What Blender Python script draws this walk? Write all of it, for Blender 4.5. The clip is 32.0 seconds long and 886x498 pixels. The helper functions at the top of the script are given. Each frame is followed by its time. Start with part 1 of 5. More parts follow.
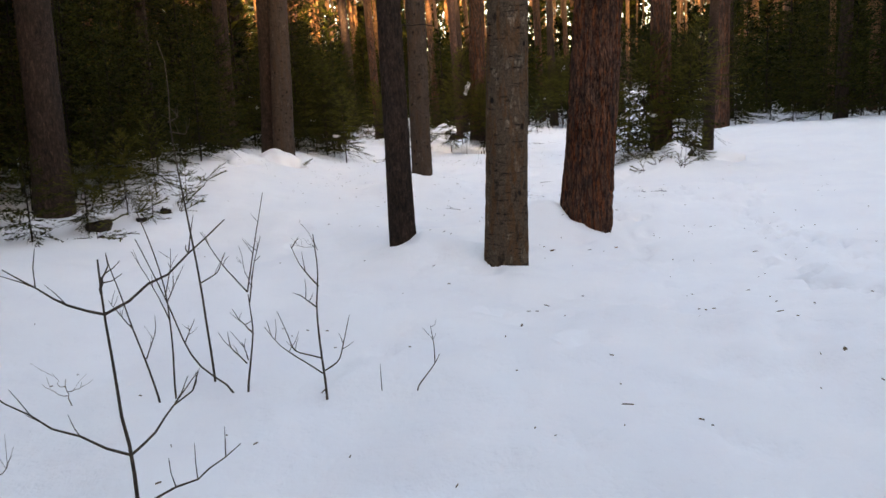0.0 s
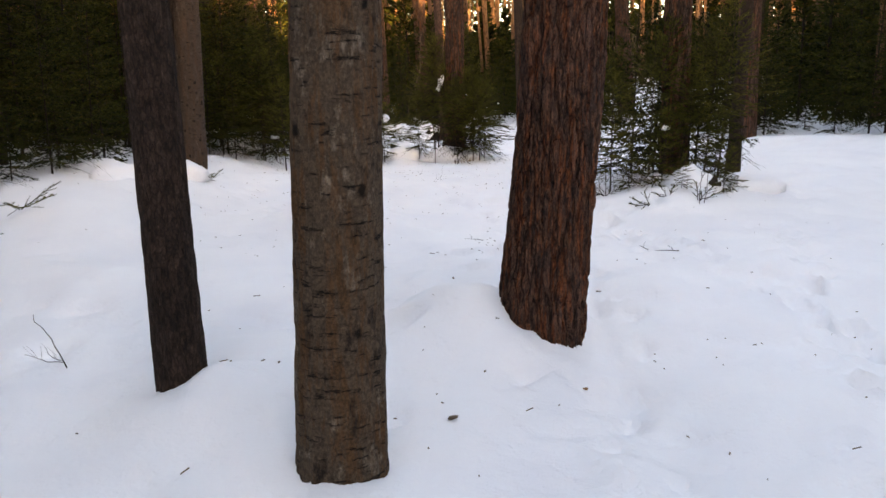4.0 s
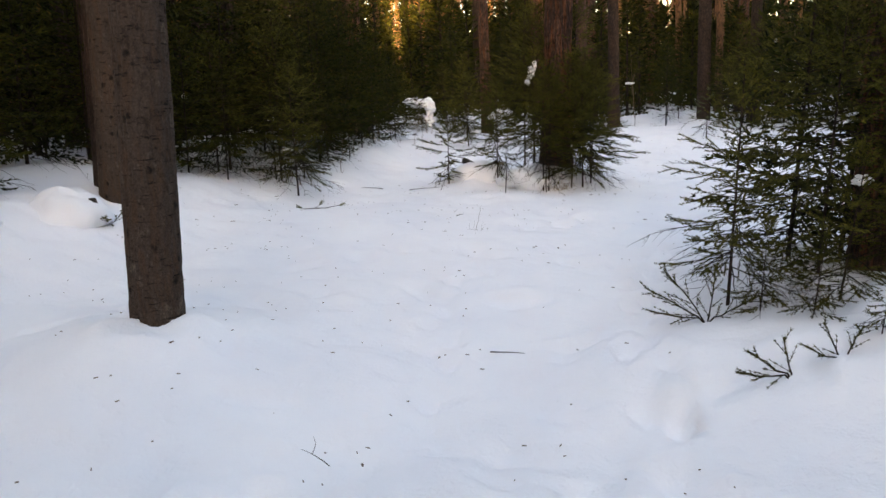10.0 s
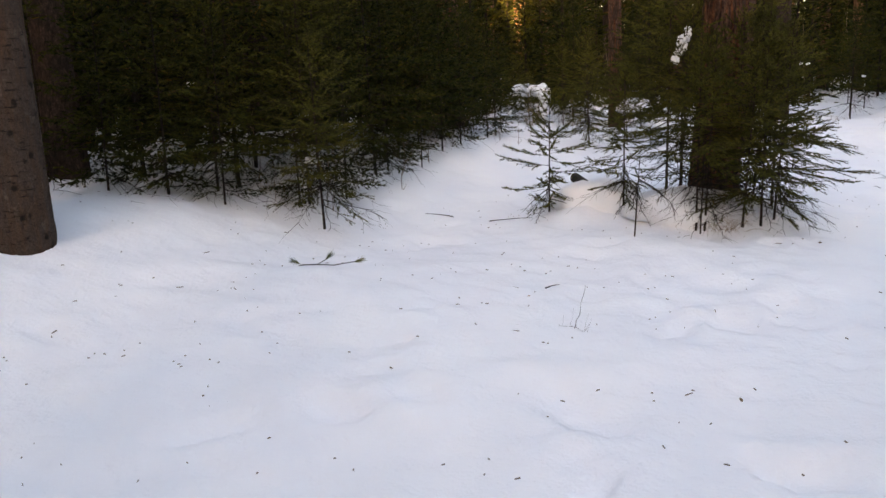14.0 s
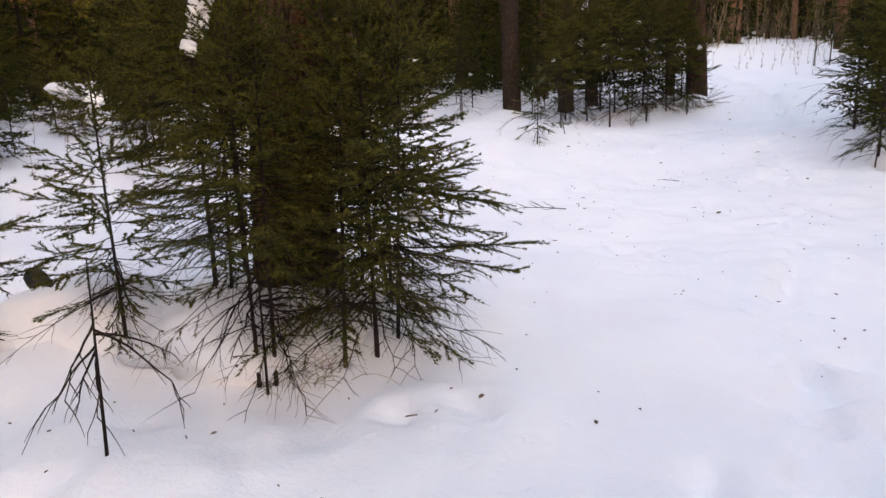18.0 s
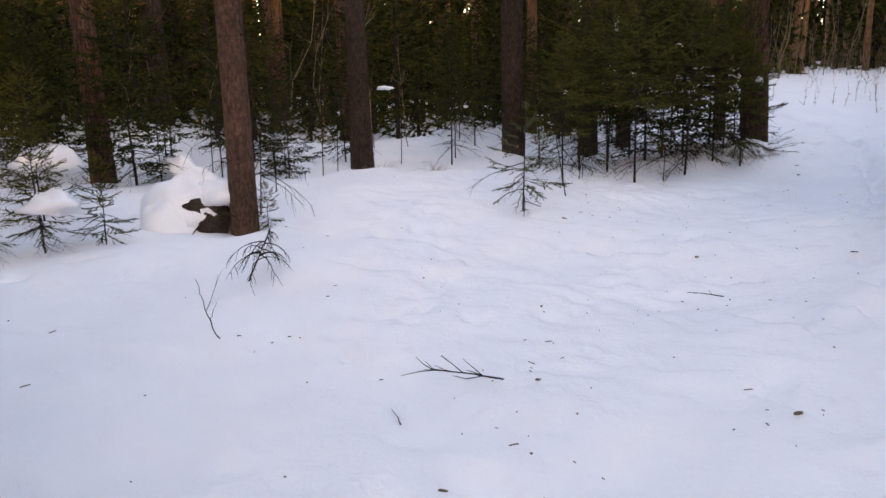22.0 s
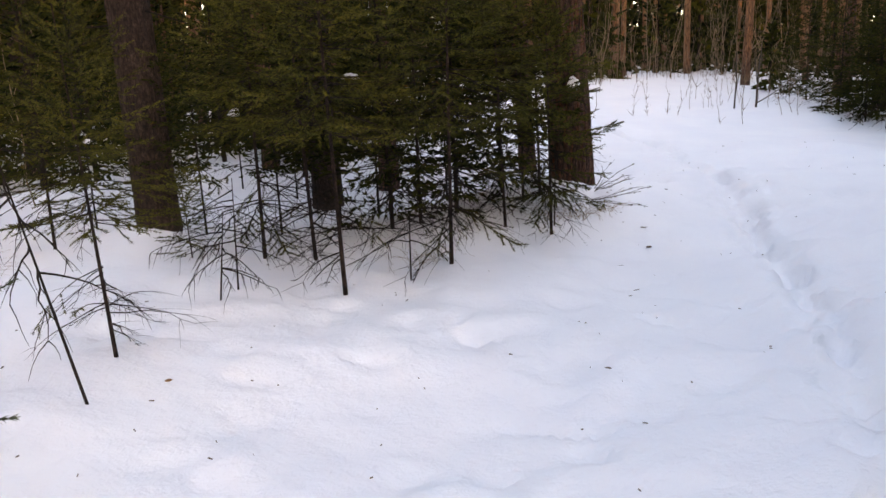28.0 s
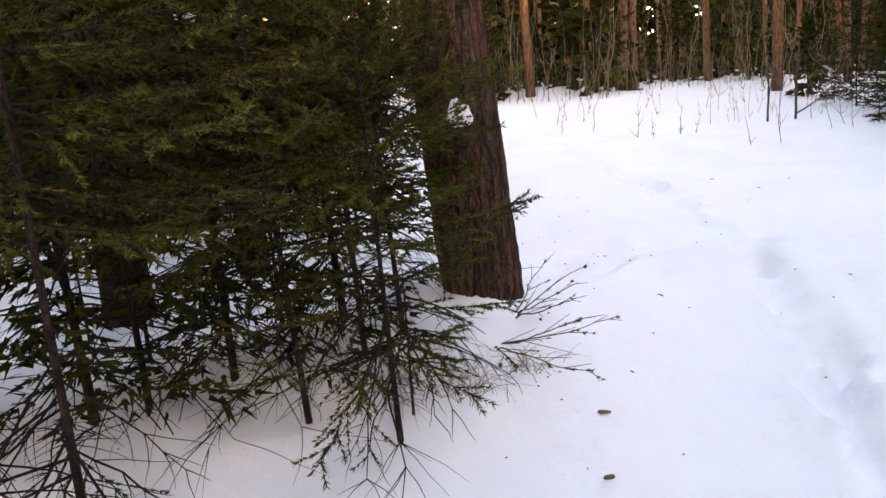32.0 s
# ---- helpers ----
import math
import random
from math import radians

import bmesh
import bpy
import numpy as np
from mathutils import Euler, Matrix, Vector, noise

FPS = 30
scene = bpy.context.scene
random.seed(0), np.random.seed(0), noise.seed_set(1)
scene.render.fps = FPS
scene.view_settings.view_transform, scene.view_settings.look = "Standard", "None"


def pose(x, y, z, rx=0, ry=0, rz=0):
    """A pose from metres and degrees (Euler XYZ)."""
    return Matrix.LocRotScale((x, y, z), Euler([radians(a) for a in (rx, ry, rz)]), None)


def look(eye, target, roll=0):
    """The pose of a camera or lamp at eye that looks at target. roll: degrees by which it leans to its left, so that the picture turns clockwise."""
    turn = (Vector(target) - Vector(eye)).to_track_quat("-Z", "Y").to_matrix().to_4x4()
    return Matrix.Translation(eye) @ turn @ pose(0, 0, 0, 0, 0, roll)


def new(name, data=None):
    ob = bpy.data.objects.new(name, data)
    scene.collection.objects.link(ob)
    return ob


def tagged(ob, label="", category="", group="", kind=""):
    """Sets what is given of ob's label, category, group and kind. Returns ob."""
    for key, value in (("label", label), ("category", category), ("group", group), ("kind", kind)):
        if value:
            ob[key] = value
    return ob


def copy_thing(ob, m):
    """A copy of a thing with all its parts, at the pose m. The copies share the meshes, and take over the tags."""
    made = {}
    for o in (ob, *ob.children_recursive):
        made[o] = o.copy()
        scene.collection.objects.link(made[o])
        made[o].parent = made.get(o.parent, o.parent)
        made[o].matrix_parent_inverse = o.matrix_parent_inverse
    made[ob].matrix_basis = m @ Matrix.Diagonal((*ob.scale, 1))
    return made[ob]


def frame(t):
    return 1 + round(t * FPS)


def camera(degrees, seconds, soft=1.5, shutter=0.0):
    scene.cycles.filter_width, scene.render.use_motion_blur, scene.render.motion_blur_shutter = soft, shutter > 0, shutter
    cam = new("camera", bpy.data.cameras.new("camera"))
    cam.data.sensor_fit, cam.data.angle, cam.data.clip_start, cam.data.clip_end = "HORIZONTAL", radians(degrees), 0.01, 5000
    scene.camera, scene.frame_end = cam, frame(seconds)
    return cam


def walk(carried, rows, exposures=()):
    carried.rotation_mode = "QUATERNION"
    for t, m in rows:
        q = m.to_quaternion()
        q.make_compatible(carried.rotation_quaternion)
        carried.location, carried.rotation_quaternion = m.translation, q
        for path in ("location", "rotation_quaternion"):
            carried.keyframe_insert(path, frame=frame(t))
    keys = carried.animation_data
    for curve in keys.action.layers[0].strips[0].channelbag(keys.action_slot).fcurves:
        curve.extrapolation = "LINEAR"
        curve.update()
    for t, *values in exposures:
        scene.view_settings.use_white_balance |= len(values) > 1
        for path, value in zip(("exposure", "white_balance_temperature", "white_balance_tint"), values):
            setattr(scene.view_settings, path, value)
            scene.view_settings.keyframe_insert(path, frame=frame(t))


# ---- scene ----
cam = camera(62.0, 32.0)
PATH = [
    (0, (-0.019, 0.441, 1.554), (-0.012, 2.402, 1.158), -3.1),
    (0.5, (0.073, 0.965, 1.599), (0.131, 2.932, 1.241), -3.0),
    (1, (0.307, 1.401, 1.618), (0.262, 3.365, 1.242), -2.0),
    (1.5, (0.481, 1.822, 1.638), (0.429, 3.786, 1.262), -0.6),
    (2, (0.673, 2.249, 1.677), (0.619, 4.200, 1.239), -2.7),
    (2.5, (0.825, 2.650, 1.706), (0.595, 4.602, 1.336), -2.0),
    (3, (0.880, 3.160, 1.695), (1.005, 5.139, 1.433), -1.5),
    (3.5, (0.966, 3.628, 1.672), (1.057, 5.590, 1.294), -1.2),
    (4, (1.095, 4.116, 1.667), (1.078, 6.071, 1.246), -1.5),
    (4.5, (1.204, 4.624, 1.676), (1.428, 6.572, 1.279), -0.8),
    (6.5, (2.126, 6.171, 1.756), (2.220, 8.138, 1.411), -0.2),
    (7, (2.327, 6.653, 1.781), (2.471, 8.604, 1.368), 0.8),
    (7.5, (2.547, 7.133, 1.798), (2.622, 9.065, 1.286), -1.2),
    (8, (2.778, 7.578, 1.812), (2.522, 9.500, 1.322), -0.9),
    (8.5, (2.866, 8.125, 1.815), (2.717, 10.084, 1.442), 0.8),
    (9, (2.958, 8.607, 1.799), (2.520, 10.525, 1.442), -1.4),
    (9.5, (3.043, 9.100, 1.782), (2.419, 10.943, 1.319), -0.8),
    (10, (3.054, 9.638, 1.810), (2.494, 11.503, 1.355), -1.6),
    (10.5, (3.114, 10.122, 1.830), (2.191, 11.850, 1.430), -1.5),
    (11, (3.032, 10.638, 1.788), (2.062, 12.337, 1.372), -0.8),
    (11.5, (2.915, 11.142, 1.762), (2.055, 12.865, 1.223), -3.6),
    (12, (2.841, 11.653, 1.749), (1.794, 13.266, 1.200), -3.7),
    (12.5, (2.657, 12.155, 1.754), (1.761, 13.881, 1.288), -1.6),
    (13, (2.525, 12.633, 1.745), (1.659, 14.380, 1.300), -2.9),
    (13.5, (2.383, 13.093, 1.725), (1.475, 14.812, 1.252), -2.0),
    (15.5, (2.027, 14.964, 1.684), (1.335, 16.771, 1.177), -3.1),
    (16, (1.947, 15.471, 1.677), (1.169, 17.236, 1.146), -2.2),
    (16.2, (1.876, 15.742, 1.687), (1.235, 17.579, 1.224), -0.8),
    (16.5, (1.862, 16.044, 1.693), (1.501, 17.954, 1.220), -0.7),
    (17, (1.953, 16.584, 1.680), (1.559, 18.508, 1.301), -1.1),
    (17.5, (1.980, 17.166, 1.664), (1.767, 19.106, 1.226), 1.2),
    (18, (2.136, 17.691, 1.652), (2.184, 19.621, 1.130), -1.0),
    (18.5, (2.365, 18.167, 1.661), (2.274, 20.107, 1.182), -1.4),
    (19, (2.516, 18.709, 1.672), (2.628, 20.656, 1.227), 0.2),
    (19.5, (2.724, 19.182, 1.679), (2.902, 21.126, 1.242), 0.3),
    (20, (2.852, 19.620, 1.671), (2.859, 21.559, 1.181), 1.3),
    (20.5, (2.938, 20.204, 1.673), (3.053, 22.128, 1.140), 0.1),
    (21, (3.126, 20.652, 1.666), (2.923, 22.586, 1.200), 0.2),
    (21.5, (3.281, 21.066, 1.674), (3.062, 22.997, 1.204), 0.9),
    (22, (3.512, 21.596, 1.687), (3.438, 23.541, 1.224), 0.1),
    (22.5, (3.723, 22.090, 1.699), (3.484, 24.008, 1.185), 0.1),
    (23, (3.809, 22.635, 1.706), (3.749, 24.581, 1.247), 0.5),
    (23.5, (3.988, 23.126, 1.730), (4.009, 25.064, 1.236), 1.5),
    (24, (4.151, 23.596, 1.739), (4.092, 25.540, 1.270), 1.4),
    (24.5, (4.221, 24.117, 1.738), (4.324, 26.057, 1.263), 0.6),
    (26.5, (5.073, 26.349, 1.594), (5.194, 28.298, 1.163), -0.8),
    (27, (5.380, 26.884, 1.590), (5.774, 28.800, 1.176), 0.0),
    (27.5, (5.659, 27.367, 1.598), (6.106, 29.275, 1.199), -1.5),
    (28, (5.934, 27.793, 1.590), (6.265, 29.717, 1.155), -1.1),
    (28.5, (6.195, 28.255, 1.622), (6.602, 30.173, 1.228), -2.6),
    (29, (6.549, 28.668, 1.645), (6.957, 30.590, 1.274), -2.0),
    (29.5, (6.781, 29.103, 1.636), (7.163, 31.033, 1.277), -1.1),
    (30, (6.966, 29.583, 1.662), (7.507, 31.471, 1.288), -2.4),
    (30.5, (7.206, 30.089, 1.651), (7.404, 32.063, 1.400), -2.9),
    (31, (7.449, 30.625, 1.627), (7.807, 32.572, 1.345), -1.9),
    (31.5, (7.752, 31.097, 1.618), (8.238, 33.004, 1.260), -4.8),
    (32, (8.061, 31.522, 1.622), (8.316, 33.469, 1.240), -3.9),
]
# seconds, stops, kelvin, tint
EXPOSURES = [(0, 3.26, 8600, 20), (4, 3.32, 8700, 21), (8, 3.34, 8600, 20), (9, 3.13, 8400, 17), (10, 3.15, 8300, 18), (12, 3.11, 8200, 19), (16, 3.29, 8500, 24), (20, 3.38, 8650, 26), (22, 3.0, 7900, 24), (24, 2.98, 7950, 26), (27, 3.22, 8450, 25), (29, 3.48, 8650, 26), (30, 3.58, 8800, 26), (31, 3.74, 8950, 27), (32, 3.66, 8650, 26)]
walk(cam, [(t, look(eye, target, roll)) for t, eye, target, roll in PATH], EXPOSURES)

# ---- world, sun, exposure ----
SUN_EL, SUN_AZ = 9.0, 160.0  # degrees; the azimuth is where the light comes from, clockwise from +y
world = bpy.data.worlds.new("world")
scene.world = world
world.use_nodes = True
wt = world.node_tree
sky = wt.nodes.new("ShaderNodeTexSky")
sky.sky_type = 'NISHITA'
sky.sun_disc = False
sky.sun_elevation = radians(SUN_EL)
sky.sun_rotation = radians(SUN_AZ)
sky.air_density, sky.dust_density, sky.ozone_density = 1.0, 1.6, 1.0
wt.nodes["Background"].inputs[1].default_value = 0.15
wt.links.new(sky.outputs[0], wt.nodes["Background"].inputs[0])
sun_data = bpy.data.lights.new("sun", 'SUN')
sun_data.energy, sun_data.angle, sun_data.color = 5.0, radians(0.6), (1.0, 0.72, 0.42)
sun = new("sun", sun_data)
sa, se = radians(SUN_AZ), radians(SUN_EL)
sun_from = Vector((math.sin(sa) * math.cos(se), math.cos(sa) * math.cos(se), math.sin(se)))
sun.matrix_world = look(sun_from * 60, (0, 0, 0))


# ---- materials ----
def material(name, rough=0.9, spec=0.2):
    m = bpy.data.materials.new(name)
    m.use_nodes = True
    b = m.node_tree.nodes["Principled BSDF"]
    b.inputs["Roughness"].default_value = rough
    b.inputs["Specular IOR Level"].default_value = spec
    return m, m.node_tree, b


def node(t, kind, **inputs):
    n = t.nodes.new(kind)
    for k, v in inputs.items():
        n.inputs[k.replace("_", " ")].default_value = v
    return n


def noise_tex(t, vec, scale, detail=4.0, rough=0.55):
    n = node(t, "ShaderNodeTexNoise", Scale=scale, Detail=detail, Roughness=rough)
    if vec is not None:
        t.links.new(vec, n.inputs["Vector"])
    return n.outputs[0]


def ramp(t, fac, stops):
    r = t.nodes.new("ShaderNodeValToRGB")
    e = r.color_ramp.elements
    while len(e) < len(stops):
        e.new(0.5)
    for el, (p, c) in zip(e, stops):
        el.position, el.color = p, (*c, 1)
    t.links.new(fac, r.inputs[0])
    return r.outputs[0]


def mix(t, fac, a, b, mode='MIX'):
    n = t.nodes.new("ShaderNodeMix")
    n.data_type, n.blend_type = 'RGBA', mode
    for sock, v in ((n.inputs[0], fac), (n.inputs[6], a), (n.inputs[7], b)):
        if isinstance(v, (int, float)):
            sock.default_value = v
        elif isinstance(v, tuple):
            sock.default_value = (*v, 1)
        else:
            t.links.new(v, sock)
    return n.outputs[2]


def bump(t, b, height, strength, dist):
    n = node(t, "ShaderNodeBump", Strength=strength, Distance=dist)
    t.links.new(height, n.inputs["Height"])
    t.links.new(n.outputs[0], b.inputs["Normal"])
    return n


def coords(t, scale=(1, 1, 1), kind="Object"):
    c = t.nodes.new("ShaderNodeTexCoord")
    m = node(t, "ShaderNodeMapping")
    m.inputs["Scale"].default_value = scale
    t.links.new(c.outputs[kind], m.inputs[0])
    return m.outputs[0]


def object_random(t):
    return t.nodes.new("ShaderNodeObjectInfo").outputs["Random"]


def snow_material(name, grain=1.0):
    m, t, b = material(name, 0.75, 0.25)
    v = coords(t)
    big = noise_tex(t, v, 0.9, 5)
    fine = noise_tex(t, v, 38.0, 6, 0.65)
    mid = noise_tex(t, v, 6.0, 5, 0.6)
    col = ramp(t, big, [(0.3, (0.79, 0.80, 0.835)), (0.7, (0.85, 0.855, 0.87))])
    col = mix(t, ramp(t, noise_tex(t, v, 140.0, 3, 0.7), [(0.72, (0, 0, 0)), (0.80, (1, 1, 1))]), col, (0.60, 0.58, 0.55))
    t.links.new(col, b.inputs["Base Color"])
    b.inputs["Subsurface Weight"].default_value = 0.0
    add = t.nodes.new("ShaderNodeMath")
    add.operation = 'MULTIPLY_ADD'
    t.links.new(fine, add.inputs[0])
    add.inputs[1].default_value = 0.25
    t.links.new(mid, add.inputs[2])
    bump(t, b, add.outputs[0], 0.75 * grain, 0.03)
    return m


SNOW = snow_material("snow")


def bark_material(name, stops, crack, upper=None, plate=20.0, squash=0.2, gap=0.07, depth=0.03, cut=0.85, rust=None, upper_from=4.5):
    """Bark: long plates parted by furrows, thin scales on them, grain, and rusty streaks where the kind has them."""
    m, t, b = material(name, 0.92, 0.12)
    plain = coords(t)
    warp = node(t, "ShaderNodeTexNoise", Scale=9.0, Detail=4.0, Roughness=0.6)
    t.links.new(coords(t, (1, 1, 0.5)), warp.inputs["Vector"])

    def cells(scale, flat, push, feature):
        w = t.nodes.new("ShaderNodeVectorMath")
        w.operation = 'MULTIPLY_ADD'
        t.links.new(warp.outputs["Color"], w.inputs[0])
        w.inputs[1].default_value = (push, push, push * 0.6)
        t.links.new(coords(t, (1, 1, flat)), w.inputs[2])
        n = node(t, "ShaderNodeTexVoronoi", Scale=scale)
        n.feature = feature
        t.links.new(w.outputs[0], n.inputs["Vector"])
        return n

    big = cells(plate, squash, 0.05, 'DISTANCE_TO_EDGE')
    tone = cells(plate, squash, 0.05, 'F1')
    small = cells(plate * 2.3, squash * 2.4, 0.12, 'DISTANCE_TO_EDGE')
    fine = noise_tex(t, coords(t, (1, 1, 0.55)), 110.0, 6, 0.75)
    large = noise_tex(t, plain, 3.0, 5, 0.6)
    patch = noise_tex(t, coords(t, (1, 1, 0.4)), 15.0, 6, 0.7)
    furrow = ramp(t, big.outputs["Distance"], [(0.0, (0, 0, 0)), (gap, (0.55, 0.55, 0.55)), (gap * 3.2, (1, 1, 1))])
    scale_edge = ramp(t, small.outputs["Distance"], [(0.0, (0, 0, 0)), (0.09, (1, 1, 1))])
    col = ramp(t, patch, stops)
    sep_tone = t.nodes.new("ShaderNodeSeparateColor")
    t.links.new(tone.outputs["Color"], sep_tone.inputs[0])
    col = mix(t, 0.6, col, ramp(t, sep_tone.outputs[0], [(0.0, (0.55, 0.56, 0.6)), (1.0, (1.35, 1.25, 1.2))]), 'MULTIPLY')
    if rust:
        streak = noise_tex(t, coords(t, (1, 1, 0.09)), 19.0, 5, 0.7)
        col = mix(t, ramp(t, streak, [(0.49, (0, 0, 0)), (0.62, (0.85, 0.85, 0.85))]), col, rust)
    mid = noise_tex(t, coords(t, (1, 1, 0.3)), 42.0, 5, 0.7)
    col = mix(t, 0.7, col, ramp(t, mid, [(0.36, (0.35, 0.34, 0.36)), (0.64, (1.55, 1.5, 1.42))]), 'MULTIPLY')
    col = mix(t, 0.75, col, ramp(t, fine, [(0.28, (0.28, 0.28, 0.28)), (0.7, (1.45, 1.4, 1.36))]), 'MULTIPLY')
    col = mix(t, 0.55, col, ramp(t, large, [(0.32, (0.5, 0.52, 0.48)), (0.7, (1.3, 1.2, 1.12))]), 'MULTIPLY')
    col = mix(t, scale_edge, mix(t, 0.4, col, crack), col)
    if upper:
        sep = t.nodes.new("ShaderNodeSeparateXYZ")
        t.links.new(plain, sep.inputs[0])
        mr = node(t, "ShaderNodeMapRange", From_Min=upper_from, From_Max=upper_from + 6.0)
        t.links.new(sep.outputs[2], mr.inputs[0])
        col = mix(t, mr.outputs[0], col, mix(t, patch, upper, tuple(c * 0.62 for c in upper)))
    col = mix(t, furrow, mix(t, cut, col, crack), col)
    t.links.new(col, b.inputs["Base Color"])
    h1 = t.nodes.new("ShaderNodeMath")
    h1.operation = 'MULTIPLY_ADD'
    t.links.new(fine, h1.inputs[0])
    h1.inputs[1].default_value = 0.45
    t.links.new(furrow, h1.inputs[2])
    h2 = t.nodes.new("ShaderNodeMath")
    h2.operation = 'MULTIPLY_ADD'
    t.links.new(scale_edge, h2.inputs[0])
    h2.inputs[1].default_value = 0.35
    t.links.new(h1.outputs[0], h2.inputs[2])
    bump(t, b, h2.outputs[0], 1.0, depth)
    return m


def aspen_bark(name, pale, mid, dark, rust, crust):
    """Blotched bark: pale and brown patches, dark cross scars and knots, brown runs, and a crust that flakes near the ground."""
    m, t, b = material(name, 0.9, 0.15)
    warp = node(t, "ShaderNodeTexNoise", Scale=6.0, Detail=4.0, Roughness=0.6)
    w = t.nodes.new("ShaderNodeVectorMath")
    w.operation = 'MULTIPLY_ADD'
    t.links.new(coords(t), warp.inputs["Vector"])
    t.links.new(warp.outputs["Color"], w.inputs[0])
    w.inputs[1].default_value = (0.09, 0.09, 0.09)
    t.links.new(coords(t, (1, 1, 0.75)), w.inputs[2])
    blotch = noise_tex(t, coords(t, (1, 1, 0.6)), 9.0, 7, 0.68)
    col = ramp(t, blotch, [(0.36, dark), (0.46, mid), (0.56, tuple(c * 0.8 for c in mid)), (0.68, pale)])
    run = noise_tex(t, coords(t, (1, 1, 0.16)), 13.0, 5, 0.7)
    col = mix(t, ramp(t, run, [(0.49, (0, 0, 0)), (0.6, (0.8, 0.8, 0.8))]), col, rust)
    plates = node(t, "ShaderNodeTexVoronoi", Scale=crust)
    plates.feature = 'DISTANCE_TO_EDGE'
    t.links.new(w.outputs[0], plates.inputs["Vector"])
    seam = ramp(t, plates.outputs["Distance"], [(0.0, (0, 0, 0)), (0.06, (0.7, 0.7, 0.7)), (0.16, (1, 1, 1))])
    col = mix(t, seam, mix(t, 0.22, col, dark), col)
    scar = noise_tex(t, coords(t, (1, 1, 5.5)), 8.0, 5, 0.7)
    scar = ramp(t, scar, [(0.575, (0, 0, 0)), (0.64, (0.9, 0.9, 0.9))])
    col = mix(t, scar, col, tuple(c * 0.4 for c in dark))
    knot = node(t, "ShaderNodeTexVoronoi", Scale=7.5)
    t.links.new(w.outputs[0], knot.inputs["Vector"])
    spot = ramp(t, knot.outputs["Distance"], [(0.10, (0.95, 0.95, 0.95)), (0.22, (0, 0, 0))])
    col = mix(t, spot, col, tuple(c * 0.35 for c in dark))
    fine = noise_tex(t, coords(t, (1, 1, 0.8)), 85.0, 6, 0.75)
    col = mix(t, 0.8, col, ramp(t, fine, [(0.3, (0.35, 0.34, 0.34)), (0.68, (1.5, 1.46, 1.42))]), 'MULTIPLY')
    t.links.new(col, b.inputs["Base Color"])
    h = mix(t, 0.72, seam, mix(t, 0.5, blotch, fine))
    h = mix(t, 0.4, h, mix(t, scar, (1, 1, 1), (0, 0, 0)))
    bump(t, b, h, 1.0, 0.022)
    return m


BARK_PINE = bark_material("bark_pine", [(0.35, (0.080, 0.056, 0.050)), (0.52, (0.130, 0.084, 0.068)), (0.68, (0.180, 0.102, 0.074))],
                          (0.012, 0.008, 0.007), upper=(0.50, 0.24, 0.10), plate=17.0, squash=0.13, gap=0.045, cut=0.7, depth=0.035, rust=(0.21, 0.080, 0.038))
BARK_RUST = bark_material("bark_rusty_pine", [(0.35, (0.110, 0.074, 0.066)), (0.52, (0.190, 0.108, 0.082)), (0.68, (0.265, 0.132, 0.086))],
                          (0.014, 0.009, 0.008), upper=(0.50, 0.24, 0.10), plate=19.0, squash=0.15, gap=0.045, cut=0.7, depth=0.045, rust=(0.32, 0.100, 0.040))
BARK_ASPEN = aspen_bark("bark_aspen", (0.235, 0.192, 0.150), (0.100, 0.070, 0.048), (0.026, 0.017, 0.012), (0.105, 0.052, 0.022), 15.0)
BARK_SPRUCE = bark_material("bark_spruce", [(0.3, (0.042, 0.031, 0.027)), (0.55, (0.068, 0.048, 0.040)), (0.75, (0.090, 0.066, 0.056))],
                            (0.018, 0.013, 0.011), upper=(0.30, 0.16, 0.09), plate=38.0, squash=0.45, gap=0.05, depth=0.010, cut=0.6)
# far copy of the pine bark, brighter and orange low down: painted golden sun
BARK_SUNLIT_FAR = bark_material("bark_sunlit_far_pine", [(0.35, (0.10, 0.066, 0.052)), (0.52, (0.17, 0.10, 0.070)), (0.68, (0.24, 0.125, 0.072))],
                         (0.03, 0.02, 0.015), upper=(0.50, 0.24, 0.10), plate=17.0, squash=0.13, depth=0.02, upper_from=1.5)
BARK_DARK = aspen_bark("bark_dark_aspen", (0.110, 0.086, 0.070), (0.064, 0.046, 0.036), (0.036, 0.025, 0.019), (0.068, 0.040, 0.026), 12.0)
BARK_ROSY = bark_material("bark_rosy", [(0.3, (0.085, 0.052, 0.041)), (0.55, (0.120, 0.072, 0.055)), (0.75, (0.150, 0.098, 0.074))],
                          (0.05, 0.032, 0.026), plate=40.0, squash=0.5, gap=0.03, depth=0.005, cut=0.4)
BARK_TWIG = bark_material("bark_twig", [(0.3, (0.024, 0.017, 0.013)), (0.55, (0.038, 0.027, 0.021)), (0.75, (0.055, 0.041, 0.034))],
                          (0.02, 0.015, 0.012), plate=70.0, squash=0.4, depth=0.003)
BARK_GREY = bark_material("bark_grey", [(0.3, (0.075, 0.062, 0.050)), (0.55, (0.115, 0.098, 0.080)), (0.75, (0.165, 0.145, 0.120))],
                          (0.05, 0.04, 0.032), plate=90.0, squash=0.3, depth=0.002)


